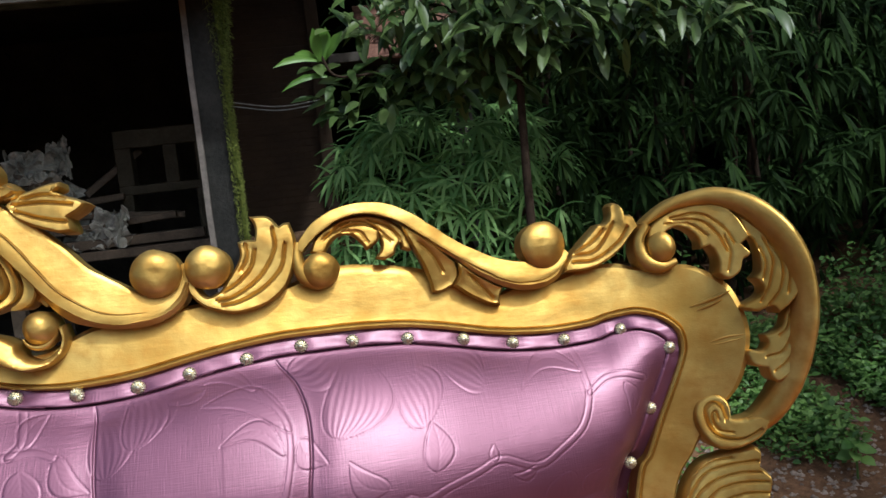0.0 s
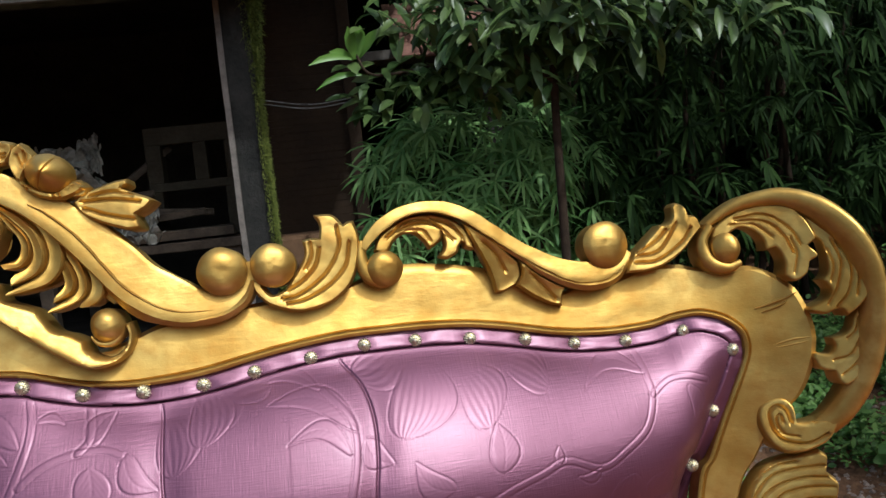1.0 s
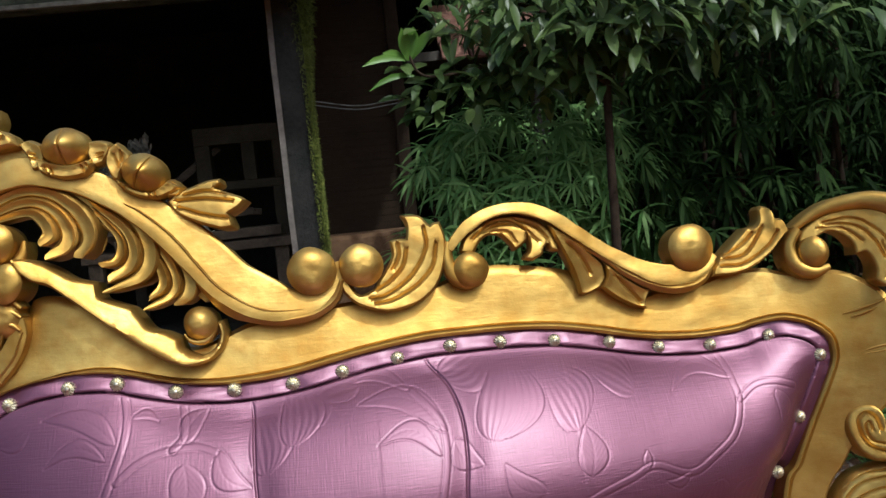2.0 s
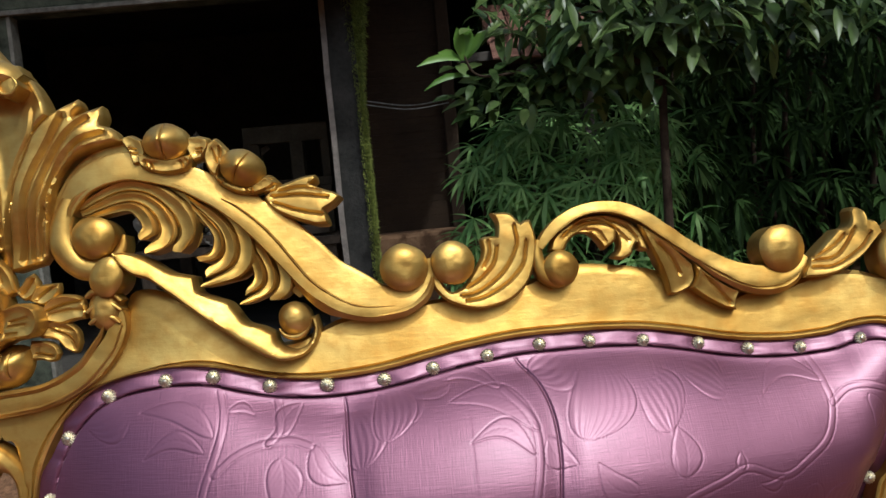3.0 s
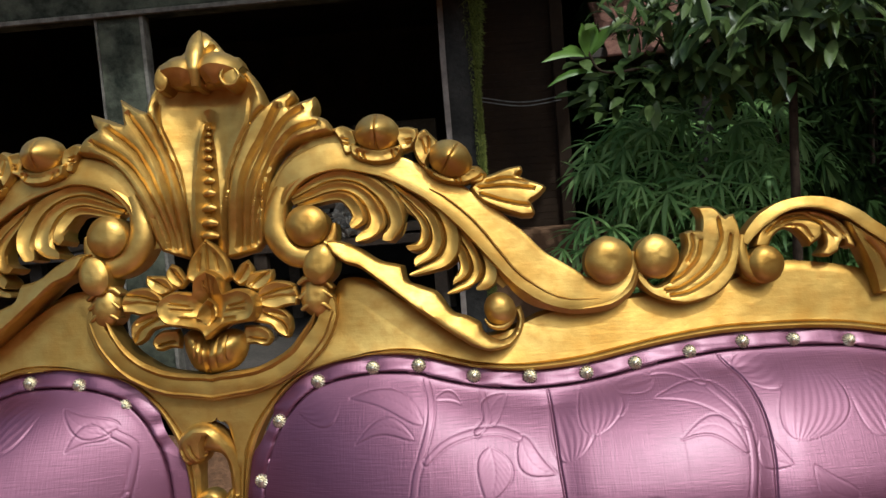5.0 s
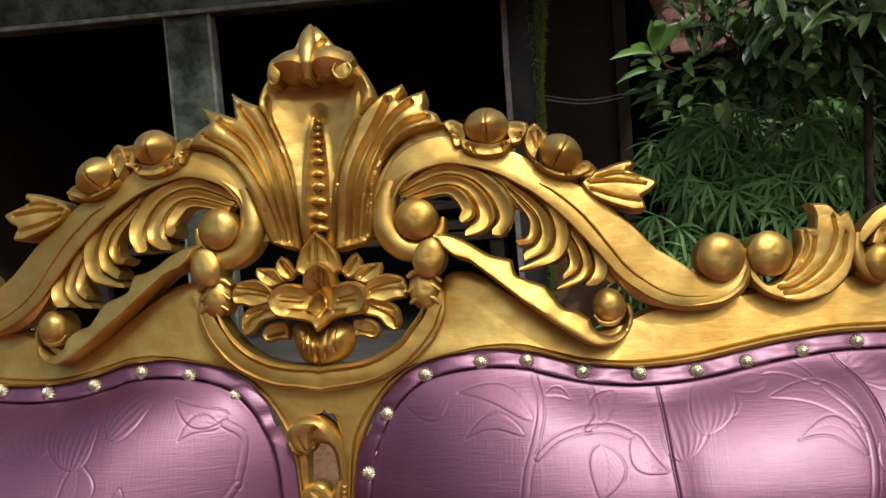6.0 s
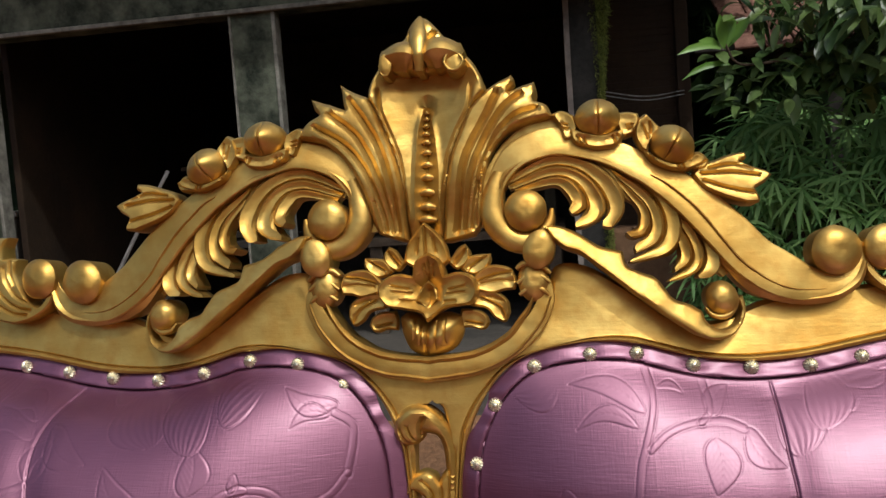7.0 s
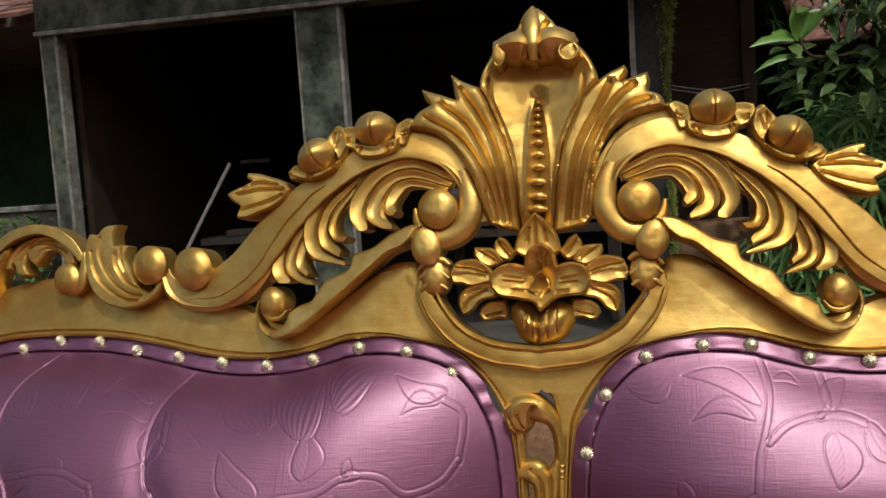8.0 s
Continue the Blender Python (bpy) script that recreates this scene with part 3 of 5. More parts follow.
    # buds with their ruffs on the arm, and the leaf tip behind them
    for x, z, r, turn in ((201, 287, 24, 0.0), (283, 253, 24, -0.55)) if s > 0 else ((191, 285, 24, 0.0), (267, 257, 24, -0.55)):
        bud = carved("bud", [bud_dome(x, z, r, 22, 26, s, turn)], "round gold flower bud with a carved slit")
        for runs, nicks, high in RUFFS[0 if turn == 0 else 1]:
            v, f = carve([[(x + a, z + b) for a, b in r] for r in runs], high, [([(x + a, z + b) for a, b in n], 3.0, 1.2) for n in nicks], s, back=0, fall=7, soft=5, rim=2.6, lean=0)
            mesh_object("petal_ruff", v, f, GOLD, bud, "scalloped collar of petals", crisp=38)
    carved("leaf_tip", [carve([[(303, 220), (314, 205), (333, 194), (361, 184)], [(361, 184), (375, 186), (371, 201)], [(371, 201), (383, 208), (391, 216)], [(391, 216), (384, 221), (368, 227), (357, 232)], [(357, 232), (364, 236), (363, 243)], [(363, 243), (347, 241), (331, 236), (314, 230), (303, 220)]], [(300, 220, 18), (380, 225, 24)],
                              [([(323, 226), (346, 229), (368, 224)], 4, 1.8), ([(315, 220), (346, 220), (375, 216)], 4.5, 1.8), ([(315, 212), (341, 203), (369, 196)], 4.5, 1.8)], s, fall=6, soft=4, rim=0.5)])

    # slanting bar with its curl, and the bead at its head
    carved("slant_bar", [carve([[(136, 167), (152, 167), (174, 158), (197, 143), (223, 136)], [(223, 136), (227, 119), (241, 112), (258, 105), (268, 92), (277, 80), (294, 74), (307, 66)], [(307, 66), (312, 53), (328, 45), (342, 51), (349, 65), (346, 80)],
                                [(346, 80), (354, 83)], [(354, 83), (357, 66), (351, 49), (338, 38), (319, 34), (298, 40), (274, 56), (246, 77), (219, 99), (195, 119), (176, 134), (158, 141), (146, 151)], [(146, 151), (136, 167)]],
                               lambda x, z: 34 - 0.42 * np.clip((x - 146) * 0.563 + (z - 151) * 0.826, 0, 34) - 0.10 * np.clip(x - 300, 0, 60), [([(313, 56), (319, 47), (334, 43), (345, 53), (349, 68)], 3, 2)], s, fall=8, soft=4, lean=0)])
    carved("bead", [knob(130, 141, 18, 24, 0.35, s, 1.25, -0.2)])
    carved("curl_ball", [knob(330, 80, 18, 12, 0.75, s, 1.1, 0.5)] + [strand([(345, 84, 2), (344, 70, 3), (334, 60, 4), (320, 61, 3), (312, 70, 1)], 14, 1.2, "dome", 0, s)])

    # cup below the crest and the leaves in it
    carved("cup_band", [strand([(118, 116, 8), (132, 104, 9), (135, 84, 10), (121, 57, 12), (94, 33, 13), (54, 14, 13), (-2, 6, 13)], 11, 0.5, "flat", side=s)])
    carved("cup_rim", [strand([(121, 88, 1), (112, 70, 3), (91, 45, 4), (54, 26, 4), (-2, 19, 4)], 17, 1.2, "ridge", side=s), strand([(141, 88, 1), (128, 58, 2), (98, 26, 3), (56, 6, 3), (-2, -2, 3)], 16, 1.2, "ridge", side=s)])
    carved("cup_curl", [knob(122, 106, 18, 10, 0.55, s, 1.35, 0.1)] + [strand([(*q, w) for q, w in zip(p, (2, 4, 4, 2))], 17, 1.0, "rib", 4, s)
                        for p in ([(103, 120), (113, 126), (131, 123), (142, 114)], [(104, 104), (115, 112), (129, 112), (141, 104)], [(106, 91), (117, 97), (130, 97), (139, 90)])])
    # cup below the crest: its leaves, in three layers
    carved("flower_leaf", [carve([[(23, 132), (29, 137), (36, 147), (45, 152)], [(45, 152), (51, 143), (51, 135), (45, 126)], [(45, 126), (34, 122), (23, 132)]], 12, [([(48, 148), (41, 139), (33, 129)], 4, 1.4)], s, back=-4, fall=4, soft=3, rim=1.6, lean=0)])
    carved("flower_leaf", [carve([[(39, 122), (49, 136), (64, 139), (74, 139)], [(74, 139), (75, 130), (69, 121)], [(69, 121), (55, 115), (39, 122)]], 14, [([(73, 138), (61, 131), (47, 122)], 4, 1.4)], s, back=-4, fall=4, soft=3, rim=1.6, lean=0)])
    carved("flower_leaf", [carve([[(49, 107), (63, 122), (79, 126), (96, 122), (102, 113)], [(102, 113), (103, 105), (101, 97)], [(101, 97), (89, 96), (75, 93), (49, 99)], [(49, 99), (49, 103), (49, 107)]], 16, [([(99, 117), (79, 115), (60, 109)], 4, 1.4), ([(100, 107), (81, 108), (63, 105)], 2.5, 1.5)], s, back=-4, fall=4, soft=3, rim=1.6, lean=0)])
    carved("flower_leaf", [carve([[(49, 99), (68, 98), (83, 94), (93, 84), (95, 71)], [(95, 71), (90, 61), (85, 60)], [(85, 60), (76, 66), (67, 76), (49, 80)], [(49, 80), (48, 90), (49, 99)]], 13, [([(89, 65), (82, 78), (62, 89)], 4, 1.4), ([(86, 85), (70, 90)], 2.5, 1.5)], s, back=-4, fall=4, soft=3, rim=1.6, lean=0)])
    carved("flower_leaf", [carve([[(38, 77), (56, 76), (67, 70), (71, 61)], [(71, 61), (66, 53), (58, 52)], [(58, 52), (48, 55), (36, 54)], [(36, 54), (35, 65), (38, 77)]], 11, [([(61, 59), (45, 62)], 4, 1.4)], s, back=-4, fall=4, soft=3, rim=1.6, lean=0)])

    # twin balls, standing leaf, arched scroll
    carved("ball", [knob(457 if s > 0 else 441, 129 if s > 0 else 124, 28, 18, 0.42, s)])
    carved("ball", [knob(514 if s > 0 else 508, 131, 26, 15, 0.42, s)])
    carved("standing_leaf", [carve([[(494, 142), (490, 129), (489, 106), (502, 89), (524, 78), (550, 75), (582, 84), (605, 106), (615, 136), (616, 159), (611, 177)], [(611, 177), (603, 176), (599, 173)], [(599, 173), (586, 186), (564, 188)], [(564, 188), (570, 175), (569, 159)], [(569, 159), (557, 160), (549, 158)], [(549, 158), (550, 140), (540, 122), (525, 102)],
                                    [(525, 102), (510, 97), (500, 111), (500, 128), (494, 142)]], [(505, 95, 12), (550, 95, 14), (600, 180, 22)],
                                   [([(568, 147), (563, 128), (546, 110), (529, 101)], 4, 1.8), ([(591, 172), (591, 145), (573, 116), (545, 96), (523, 91)], 4.5, 1.8), ([(604, 152), (598, 125), (579, 104), (551, 89), (528, 85)], 4, 1.8), ([(558, 155), (559, 139), (551, 125)], 3, 1.6)], s, fall=6, soft=4, rim=0.5)])
    carved("ball", [knob(644, 116, 22, 14, 0.4, s)])
    carved("volute", [strand([(619, 152, 4), (617, 132, 7), (623, 111, 9), (639, 100, 8), (657, 104, 4)], 12, 0.7, side=s)])
    # arched scroll: arm, tuft under its arch, two broad leaves on its flank
    carved("arched_scroll", [strand([(620, 142, 4.2), (629, 155, 6.1), (645, 169, 7.7), (667, 181, 7.2), (696, 187, 6.9), (725, 183, 8.0), (751, 172, 8.7), (780, 151, 8.7), (814, 126, 9.1), (850, 105, 10.2), (882, 91, 13.5), (915, 88, 12.8), (941, 95, 9.0), (958, 110, 4.5)], (14, 15, 16, 18, 16), 0.62, "lean", side=s)])
    carved("scroll_rim", [strand([(748, 161, 1.4), (775, 142, 2.2), (809, 118, 2.9), (844, 93, 4.5), (876, 77, 6.0), (909, 72, 6.8), (939, 80, 5.8), (957, 102, 3.0)], (15, 19, 20, 17), 0.9, "ridge", side=s)])
    carved("flank_leaf", [carve([[(744, 164), (760, 155), (782, 138), (811, 110)], [(811, 110), (813, 93), (806, 81)], [(807, 81), (790, 74), (779, 74)], [(779, 74), (774, 97), (765, 120), (755, 140), (745, 164)]],
                                lambda x, z: 12 + 7 * np.clip((z - 72) / 60, 0, 1), [([(769, 137), (784, 120), (793, 101)], 4, 2.2)], s, fall=6, soft=3.5, rim=1.5, lean=0)])
    carved("flank_leaf", [carve([[(811, 112), (833, 95), (854, 81), (870, 74)], [(871, 73), (865, 61), (864, 49)], [(865, 49), (849, 53), (828, 64), (807, 80)], [(806, 80), (814, 95), (812, 112)]],
                                lambda x, z: 13 + 7 * np.clip((z - 47) / 60, 0, 1), [([(826, 94), (842, 76), (855, 59)], 4, 2.2)], s, fall=6, soft=3.5, rim=1.5, lean=0)])
    carved("leaf_tuft", [carve([[(632, 138), (640, 155), (660, 170), (682, 178), (707, 179), (732, 171), (749, 157), (757, 140)], [(757, 140), (757, 130), (745, 133)], [(745, 133), (744, 141), (738, 134), (735, 127), (722, 121)], [(722, 121), (712, 125), (720, 136), (719, 155)],
                                [(719, 155), (716, 145), (701, 135)], [(701, 135), (695, 145), (683, 156), (669, 156), (658, 148), (651, 136)], [(651, 136), (642, 135), (632, 138)]], 9,
                               [([(651, 154), (674, 170), (699, 172), (717, 160)], 3, 1.6), ([(662, 161), (688, 168), (713, 163), (732, 145)], 3, 1.6), ([(707, 173), (731, 162), (744, 147)], 3, 1.6), ([(673, 160), (694, 159), (704, 146)], 2.5, 1.6)], s, fall=5, soft=4)])
    carved("bud_leaf", [carve([[(951, 82), (955, 93), (969, 109), (997, 134), (1005, 141)], [(1005, 141), (1017, 142), (1024, 151), (1024, 163)], [(1024, 163), (1030, 168), (1040, 165), (1045, 158), (1047, 151)], [(1047, 151), (1057, 148), (1063, 132)], [(1063, 132), (1055, 126), (1033, 105), (1006, 89), (981, 83), (951, 82)]], 18,
                              [([(966, 102), (999, 108), (1028, 141)], 4, 1.8), ([(969, 106), (995, 119), (1013, 134)], 3.5, 1.8), ([(965, 94), (997, 96), (1030, 115), (1046, 133)], 4, 1.8), ([(1040, 162), (1041, 138)], -3, 5)], s, fall=6, soft=4, rim=0.5)])

    carved("ball", [knob(926, 121, 30, 20, 0.36, s)])

    # the pierced end
    carved("end_arc", [strand([(1069, 133, 4), (1102, 153, 7), (1135, 163, 9.5), (1176, 165, 12), (1213, 154, 15.5), (1247, 131, 19), (1275, 98, 20.5), (1291, 54, 21.5), (1292, 0, 21.5), (1278, -52, 20.5),
                               (1252, -102, 19), (1216, -137, 16), (1180, -148, 9)], 6, 0.6, "rib", side=s)])
    carved("ball", [knob(1091, 103, 20, 14, 0.4, s)])
    carved("volute", [strand([(1074, 134, 6), (1061, 112, 8), (1066, 88, 10), (1088, 77, 9), (1111, 83, 4)], 11, 0.8, side=s)])
    carved("acanthus_leaf", [carve([[(1074, 111), (1081, 130), (1112, 150), (1154, 158), (1189, 152), (1208, 134), (1219, 110)], [(1219, 110), (1218, 104), (1207, 97)], [(1207, 97), (1218, 83), (1205, 75)], [(1205, 75), (1197, 59), (1179, 51), (1166, 60)], [(1166, 60), (1170, 76), (1167, 89), (1161, 98)], [(1161, 98), (1147, 95)],
                                    [(1147, 95), (1146, 109), (1134, 122), (1119, 128), (1106, 124), (1092, 115), (1074, 111)]], 10,
                                   [([(1111, 140), (1154, 143), (1185, 121), (1196, 100)], 3, 1.6), ([(1115, 137), (1151, 134), (1174, 114), (1184, 89)], 3, 1.6), ([(1105, 133), (1135, 131), (1159, 113)], 2.5, 1.6), ([(1184, 109), (1189, 86), (1181, 63)], 2.5, 1.6)], s, fall=3.5, soft=2.8)])
    carved("acanthus_leaf", [carve([[(1198, 155), (1224, 138), (1252, 115), (1277, 81), (1287, 43), (1279, 21)], [(1279, 21), (1262, 7), (1247, -1)], [(1247, -1), (1238, 9), (1217, 4), (1199, 9)], [(1199, 9), (1198, 14), (1224, 24), (1231, 36), (1222, 49)], [(1222, 49), (1232, 60), (1233, 82), (1229, 100), (1220, 105)], [(1220, 105), (1215, 128), (1198, 155)]], 9,
                                   [([(1244, 101), (1252, 71), (1240, 38), (1224, 17)], 3, 1.6), ([(1252, 97), (1265, 64), (1255, 31), (1234, 11)], 3.5, 1.8), ([(1259, 89), (1273, 56), (1266, 25)], 3, 1.6), ([(1236, 89), (1241, 67), (1234, 48)], 2.5, 1.5)], s, fall=3.5, soft=2.8)])
    carved("acanthus_leaf", [carve([[(1282, 38), (1291, 3), (1287, -31), (1270, -68), (1254, -84)], [(1254, -84), (1237, -92), (1227, -87), (1223, -73)], [(1223, -73), (1204, -67), (1197, -52)], [(1197, -52), (1202, -46), (1222, -49), (1231, -40)], [(1231, -40), (1228, -29)], [(1228, -29), (1246, -26), (1257, -17), (1262, -3)], [(1262, -3), (1277, 22), (1282, 38)]], 9,
                                   [([(1225, -58), (1249, -53), (1269, -28), (1276, -5)], 3, 1.7), ([(1233, -78), (1251, -68), (1274, -46)], 3, 1.7), ([(1249, -32), (1262, -23), (1269, -7)], 2.5, 1.5)], s, fall=3.5, soft=2.8)])
    carved("volute", [carve([[(1238, -117), (1219, -144), (1202, -162), (1170, -172), (1139, -170), (1119, -151), (1111, -127), (1117, -108), (1135, -99), (1153, -101), (1164, -113), (1164, -133)], [(1164, -133), (1179, -134), (1201, -130), (1220, -117), (1241, -97)], [(1241, -97), (1243, -108), (1238, -117)]], 14,
                            [([(1155, -132), (1151, -116), (1139, -110), (1128, -118), (1130, -140), (1146, -156), (1176, -161), (1203, -152)], 5, 2.0), ([(1187, -136), (1211, -132), (1228, -124)], 4, 1.6), ([(1144, -130), (1141, -121), (1135, -129), (1142, -145), (1162, -152)], 3, 1.6)], s, fall=7, soft=5, rim=0.5)])
    carved("foot_leaf", [carve([[(1066, -270), (1080, -235), (1094, -206), (1117, -185), (1154, -177), (1195, -174)], [(1195, -174), (1204, -184), (1199, -203)], [(1199, -203), (1212, -217), (1209, -233), (1200, -251), (1188, -287)], [(1188, -287), (1125, -283), (1066, -270)]], 16,
                               [([(1083, -240), (1097, -218), (1120, -200), (1154, -194), (1195, -194)], 4, 1.8), ([(1089, -245), (1107, -222), (1134, -210), (1165, -206), (1196, -209)], 4, 1.8), ([(1100, -251), (1122, -229), (1148, -220), (1179, -219), (1203, -222)], 4, 1.8), ([(1116, -256), (1136, -239), (1167, -233), (1203, -236)], 4, 1.8), ([(1082, -223), (1097, -205), (1127, -188), (1158, -185)], 3, 1.6)], s, fall=8, soft=6, rim=0.5)])

# middle pieces
# fluted fans of the crest shell, one on either flank of its plate
carved("shell_fan", [carve([[(-62, 326), (-81, 335), (-97, 346)], [(-97, 346), (-94, 329), (-91, 314)], [(-91, 314), (-112, 323), (-134, 331)], [(-134, 331), (-129, 318), (-122, 310)], [(-122, 310), (-137, 303), (-146, 292), (-149, 283)],
                            [(-149, 283), (-116, 274), (-91, 252), (-72, 218), (-61, 178), (-56, 167)], [(-56, 167), (-29, 157), (-20, 157)], [(-20, 157), (-22, 189), (-25, 226), (-33, 260), (-45, 289), (-54, 313), (-62, 326)]],
                           [(-97, 346, 22), (-134, 331, 20), (-149, 288, 24), (-112, 296, 32), (-62, 240, 31), (-36, 165, 12), (-62, 318, 30)],
                           [([(-84, 324), (-66, 297), (-50, 267), (-40, 233), (-35, 195), (-33, 168)], 7, 3.2), ([(-107, 308), (-80, 285), (-61, 254), (-48, 220), (-41, 187), (-39, 168)], 7, 3.2),
                            ([(-126, 294), (-94, 274), (-71, 248), (-56, 217), (-48, 187), (-46, 170)], 7, 3.0), ([(-58, 204), (-53, 185), (-51, 170)], 4, 2)], 1, back=6, fall=9, soft=6, lean=0)], "fluted fan of the crest shell")
carved("shell_fan", [carve([[(76, 327), (89, 336), (105, 344)], [(105, 344), (109, 335), (101, 324)], [(101, 324), (116, 330), (131, 335)], [(131, 335), (134, 323), (131, 312)], [(131, 312), (144, 306), (151, 292)],
                            [(151, 292), (120, 286), (95, 274), (78, 252), (68, 220), (65, 176), (57, 161)], [(57, 161), (29, 154), (19, 155)], [(19, 155), (22, 187), (27, 223), (34, 255), (46, 284), (58, 308), (76, 327)]],
                           [(105, 342, 22), (131, 333, 20), (150, 292, 24), (108, 302, 32), (62, 240, 31), (36, 165, 12), (72, 318, 30)],
                           [([(89, 322), (77, 299), (57, 264), (46, 234), (40, 193), (37, 168)], 7, 3.2), ([(115, 319), (93, 301), (73, 269), (58, 234), (49, 191), (46, 168)], 7, 3.2),
                            ([(133, 303), (107, 293), (86, 272), (69, 239), (58, 197), (54, 170)], 7, 3.0), ([(64, 222), (60, 190), (59, 172)], 4, 2)], 1, back=6, fall=9, soft=6, lean=0)], "fluted fan of the crest shell")
def plate_hollow(x, z):
    """The plate of the crest: a trough that opens upwards and runs out below."""
    half = np.interp(z, [155, 220, 252, 285, 310, 340, 376], [20, 24, 33, 46, 57, 66, 50])
    edge = np.interp(z, [155, 180, 230, 330, 350, 376], [4, 15, 24, 31, 27, 20])
    deep = np.interp(z, [155, 200, 300, 345, 376], [2, 6, 14, 19, 16])
    return edge - deep * (1 - np.clip(np.abs(x - 3) / half, 0, 1) ** 2.2)


carved("shell_plate", [carve([[(-62, 325), (-60, 341), (-52, 358), (-43, 374), (-29, 378)], [(-29, 378), (0, 384), (38, 378), (49, 376)], [(49, 376), (63, 359), (73, 338), (76, 325)], [(76, 325), (58, 305), (45, 281), (33, 252), (26, 220), (22, 187), (20, 158)],
                              [(20, 158), (1, 155), (-20, 160)], [(-20, 160), (-22, 189), (-26, 225), (-34, 260), (-45, 289), (-54, 312), (-62, 325)]],
                             plate_hollow,
                             [([(-49, 334), (-48, 312), (-39, 287), (-28, 256), (-23, 223), (-21, 189)], 4, 2.2), ([(58, 330), (54, 306), (41, 282), (29, 252), (24, 220), (21, 187)], 4, 2.2), ([(6, 314), (5, 282), (4, 243), (3, 204), (3, 170)], 9, 6.5),
                              ([(1, 310), (-5, 282), (-9, 243), (-11, 206), (-12, 178)], -4, 3), ([(11, 300), (15, 275), (18, 243), (18, 206), (17, 178)], -3, 3)], 1, back=4, fall=8, soft=5, lean=0)], "hollow fluted shell of the crest")
for k, (z, w) in enumerate(((305, 1.6), (298, 2.2), (290, 2.8), (281, 3.4), (271, 4.2), (259, 5.2), (245, 6.4), (230, 7.6), (213, 8.8), (196, 9.6), (181, 10))):
    carved("spine_bead", [strand([(5 - 0.2 * k - w, z - 1, 1.2 + 0.18 * w), (5 - 0.2 * k, z + 1, 1.6 + 0.42 * w), (5 - 0.2 * k + w, z - 1, 1.2 + 0.18 * w)], 12 - 0.3 * k, 1.3, "dome", 0, n=9)])
# the hood: a sheet that rises to a point and rolls over forwards in two lobes with a ridge between them
carved("hood_sheet", [carve([[(-43, 377), (-28, 383), (-16, 391), (-11, 402), (-5, 413), (3, 419)], [(3, 419), (12, 413), (21, 402), (33, 388), (41, 383), (50, 381)], [(50, 381), (54, 369), (50, 355)], [(50, 355), (4, 350), (-40, 355)], [(-40, 355), (-44, 367), (-43, 377)]],
                            [(3, 418, 22), (3, 390, 44), (-38, 370, 38), (46, 370, 38), (-12, 393, 30), (26, 393, 32)], [([(-10, 397), (-4, 380), (0, 365), (1, 351)], 6, 2.6), ([(20, 395), (13, 385), (9, 370), (8, 351)], 6, 2.6)], 1, back=-2, fall=6, soft=5, lean=0)], "rolled hood over the crest shell")
carved("hood_roll", [strand([(-43, 365, 9), (-33, 366, 14), (-20, 367, 18), (-8, 366, 18), (0, 363, 12)], (32, 36, 38), 1.25, "hood", 4, n=26)])
carved("hood_roll", [strand([(8, 363, 12), (16, 367, 18), (28, 369, 19), (41, 367, 15), (51, 363, 9)], (38, 36, 32), 1.25, "hood", 4, n=26)])
carved("hood_ridge", [strand([(3, 417, 2), (2, 404, 8), (3, 386, 10), (4, 366, 7), (4, 346, 4)], (24, 34, 46, 54, 50), 0.9, "dome", 4, n=26)])
carved("hood_scroll", [knob(43, 353, 11, 44, 0.12), strand([(49, 363, 1.2), (54, 355, 2), (48, 346, 2), (38, 346, 2), (33, 355, 2), (37, 364, 1.5)], 50, 1.2, "dome", 20)])
carved("hood_scroll", [knob(-36, 357, 7, 46, 0.2, squash=1.6), strand([(-32, 367, 1.2), (-29, 358, 2), (-33, 346, 2), (-40, 346, 2), (-43, 357, 1.5)], 46, 1.2, "dome", 20)])
carved("flower_leaf", [carve([[(-27, 133), (-23, 151), (-13, 167), (-2, 179)], [(-2, 179), (12, 167), (23, 151), (28, 132)], [(28, 132), (13, 124), (-12, 125), (-27, 133)]], 16, [([(-2, 173), (-1, 151), (0, 133)], 3, 1.5), ([(-9, 160), (-11, 144)], 2.5, 1.5), ([(8, 159), (11, 143)], 2.5, 1.5)], 1, back=-4, fall=4, soft=3, rim=1.6, lean=0)], "pointed gold leaf over the blossom")
carved("flower_bulb", [carve([[(-32, 69), (-21, 75), (1, 66)], [(1, 66), (22, 74), (39, 69)], [(39, 69), (41, 51), (32, 34), (16, 26), (-3, 24), (-20, 31), (-30, 49), (-32, 69)]], 34, [([(1, 66), (0, 47), (-2, 27)], 5, 2.2), ([(-13, 66), (-15, 45)], 2.5, 1.4), ([(-6, 63), (-8, 39)], 2.5, 1.4), ([(11, 63), (9, 36)], 2.5, 1.4), ([(21, 65), (20, 41)], 2.5, 1.4)], 1, back=-4, fall=22, soft=24, lean=0)])
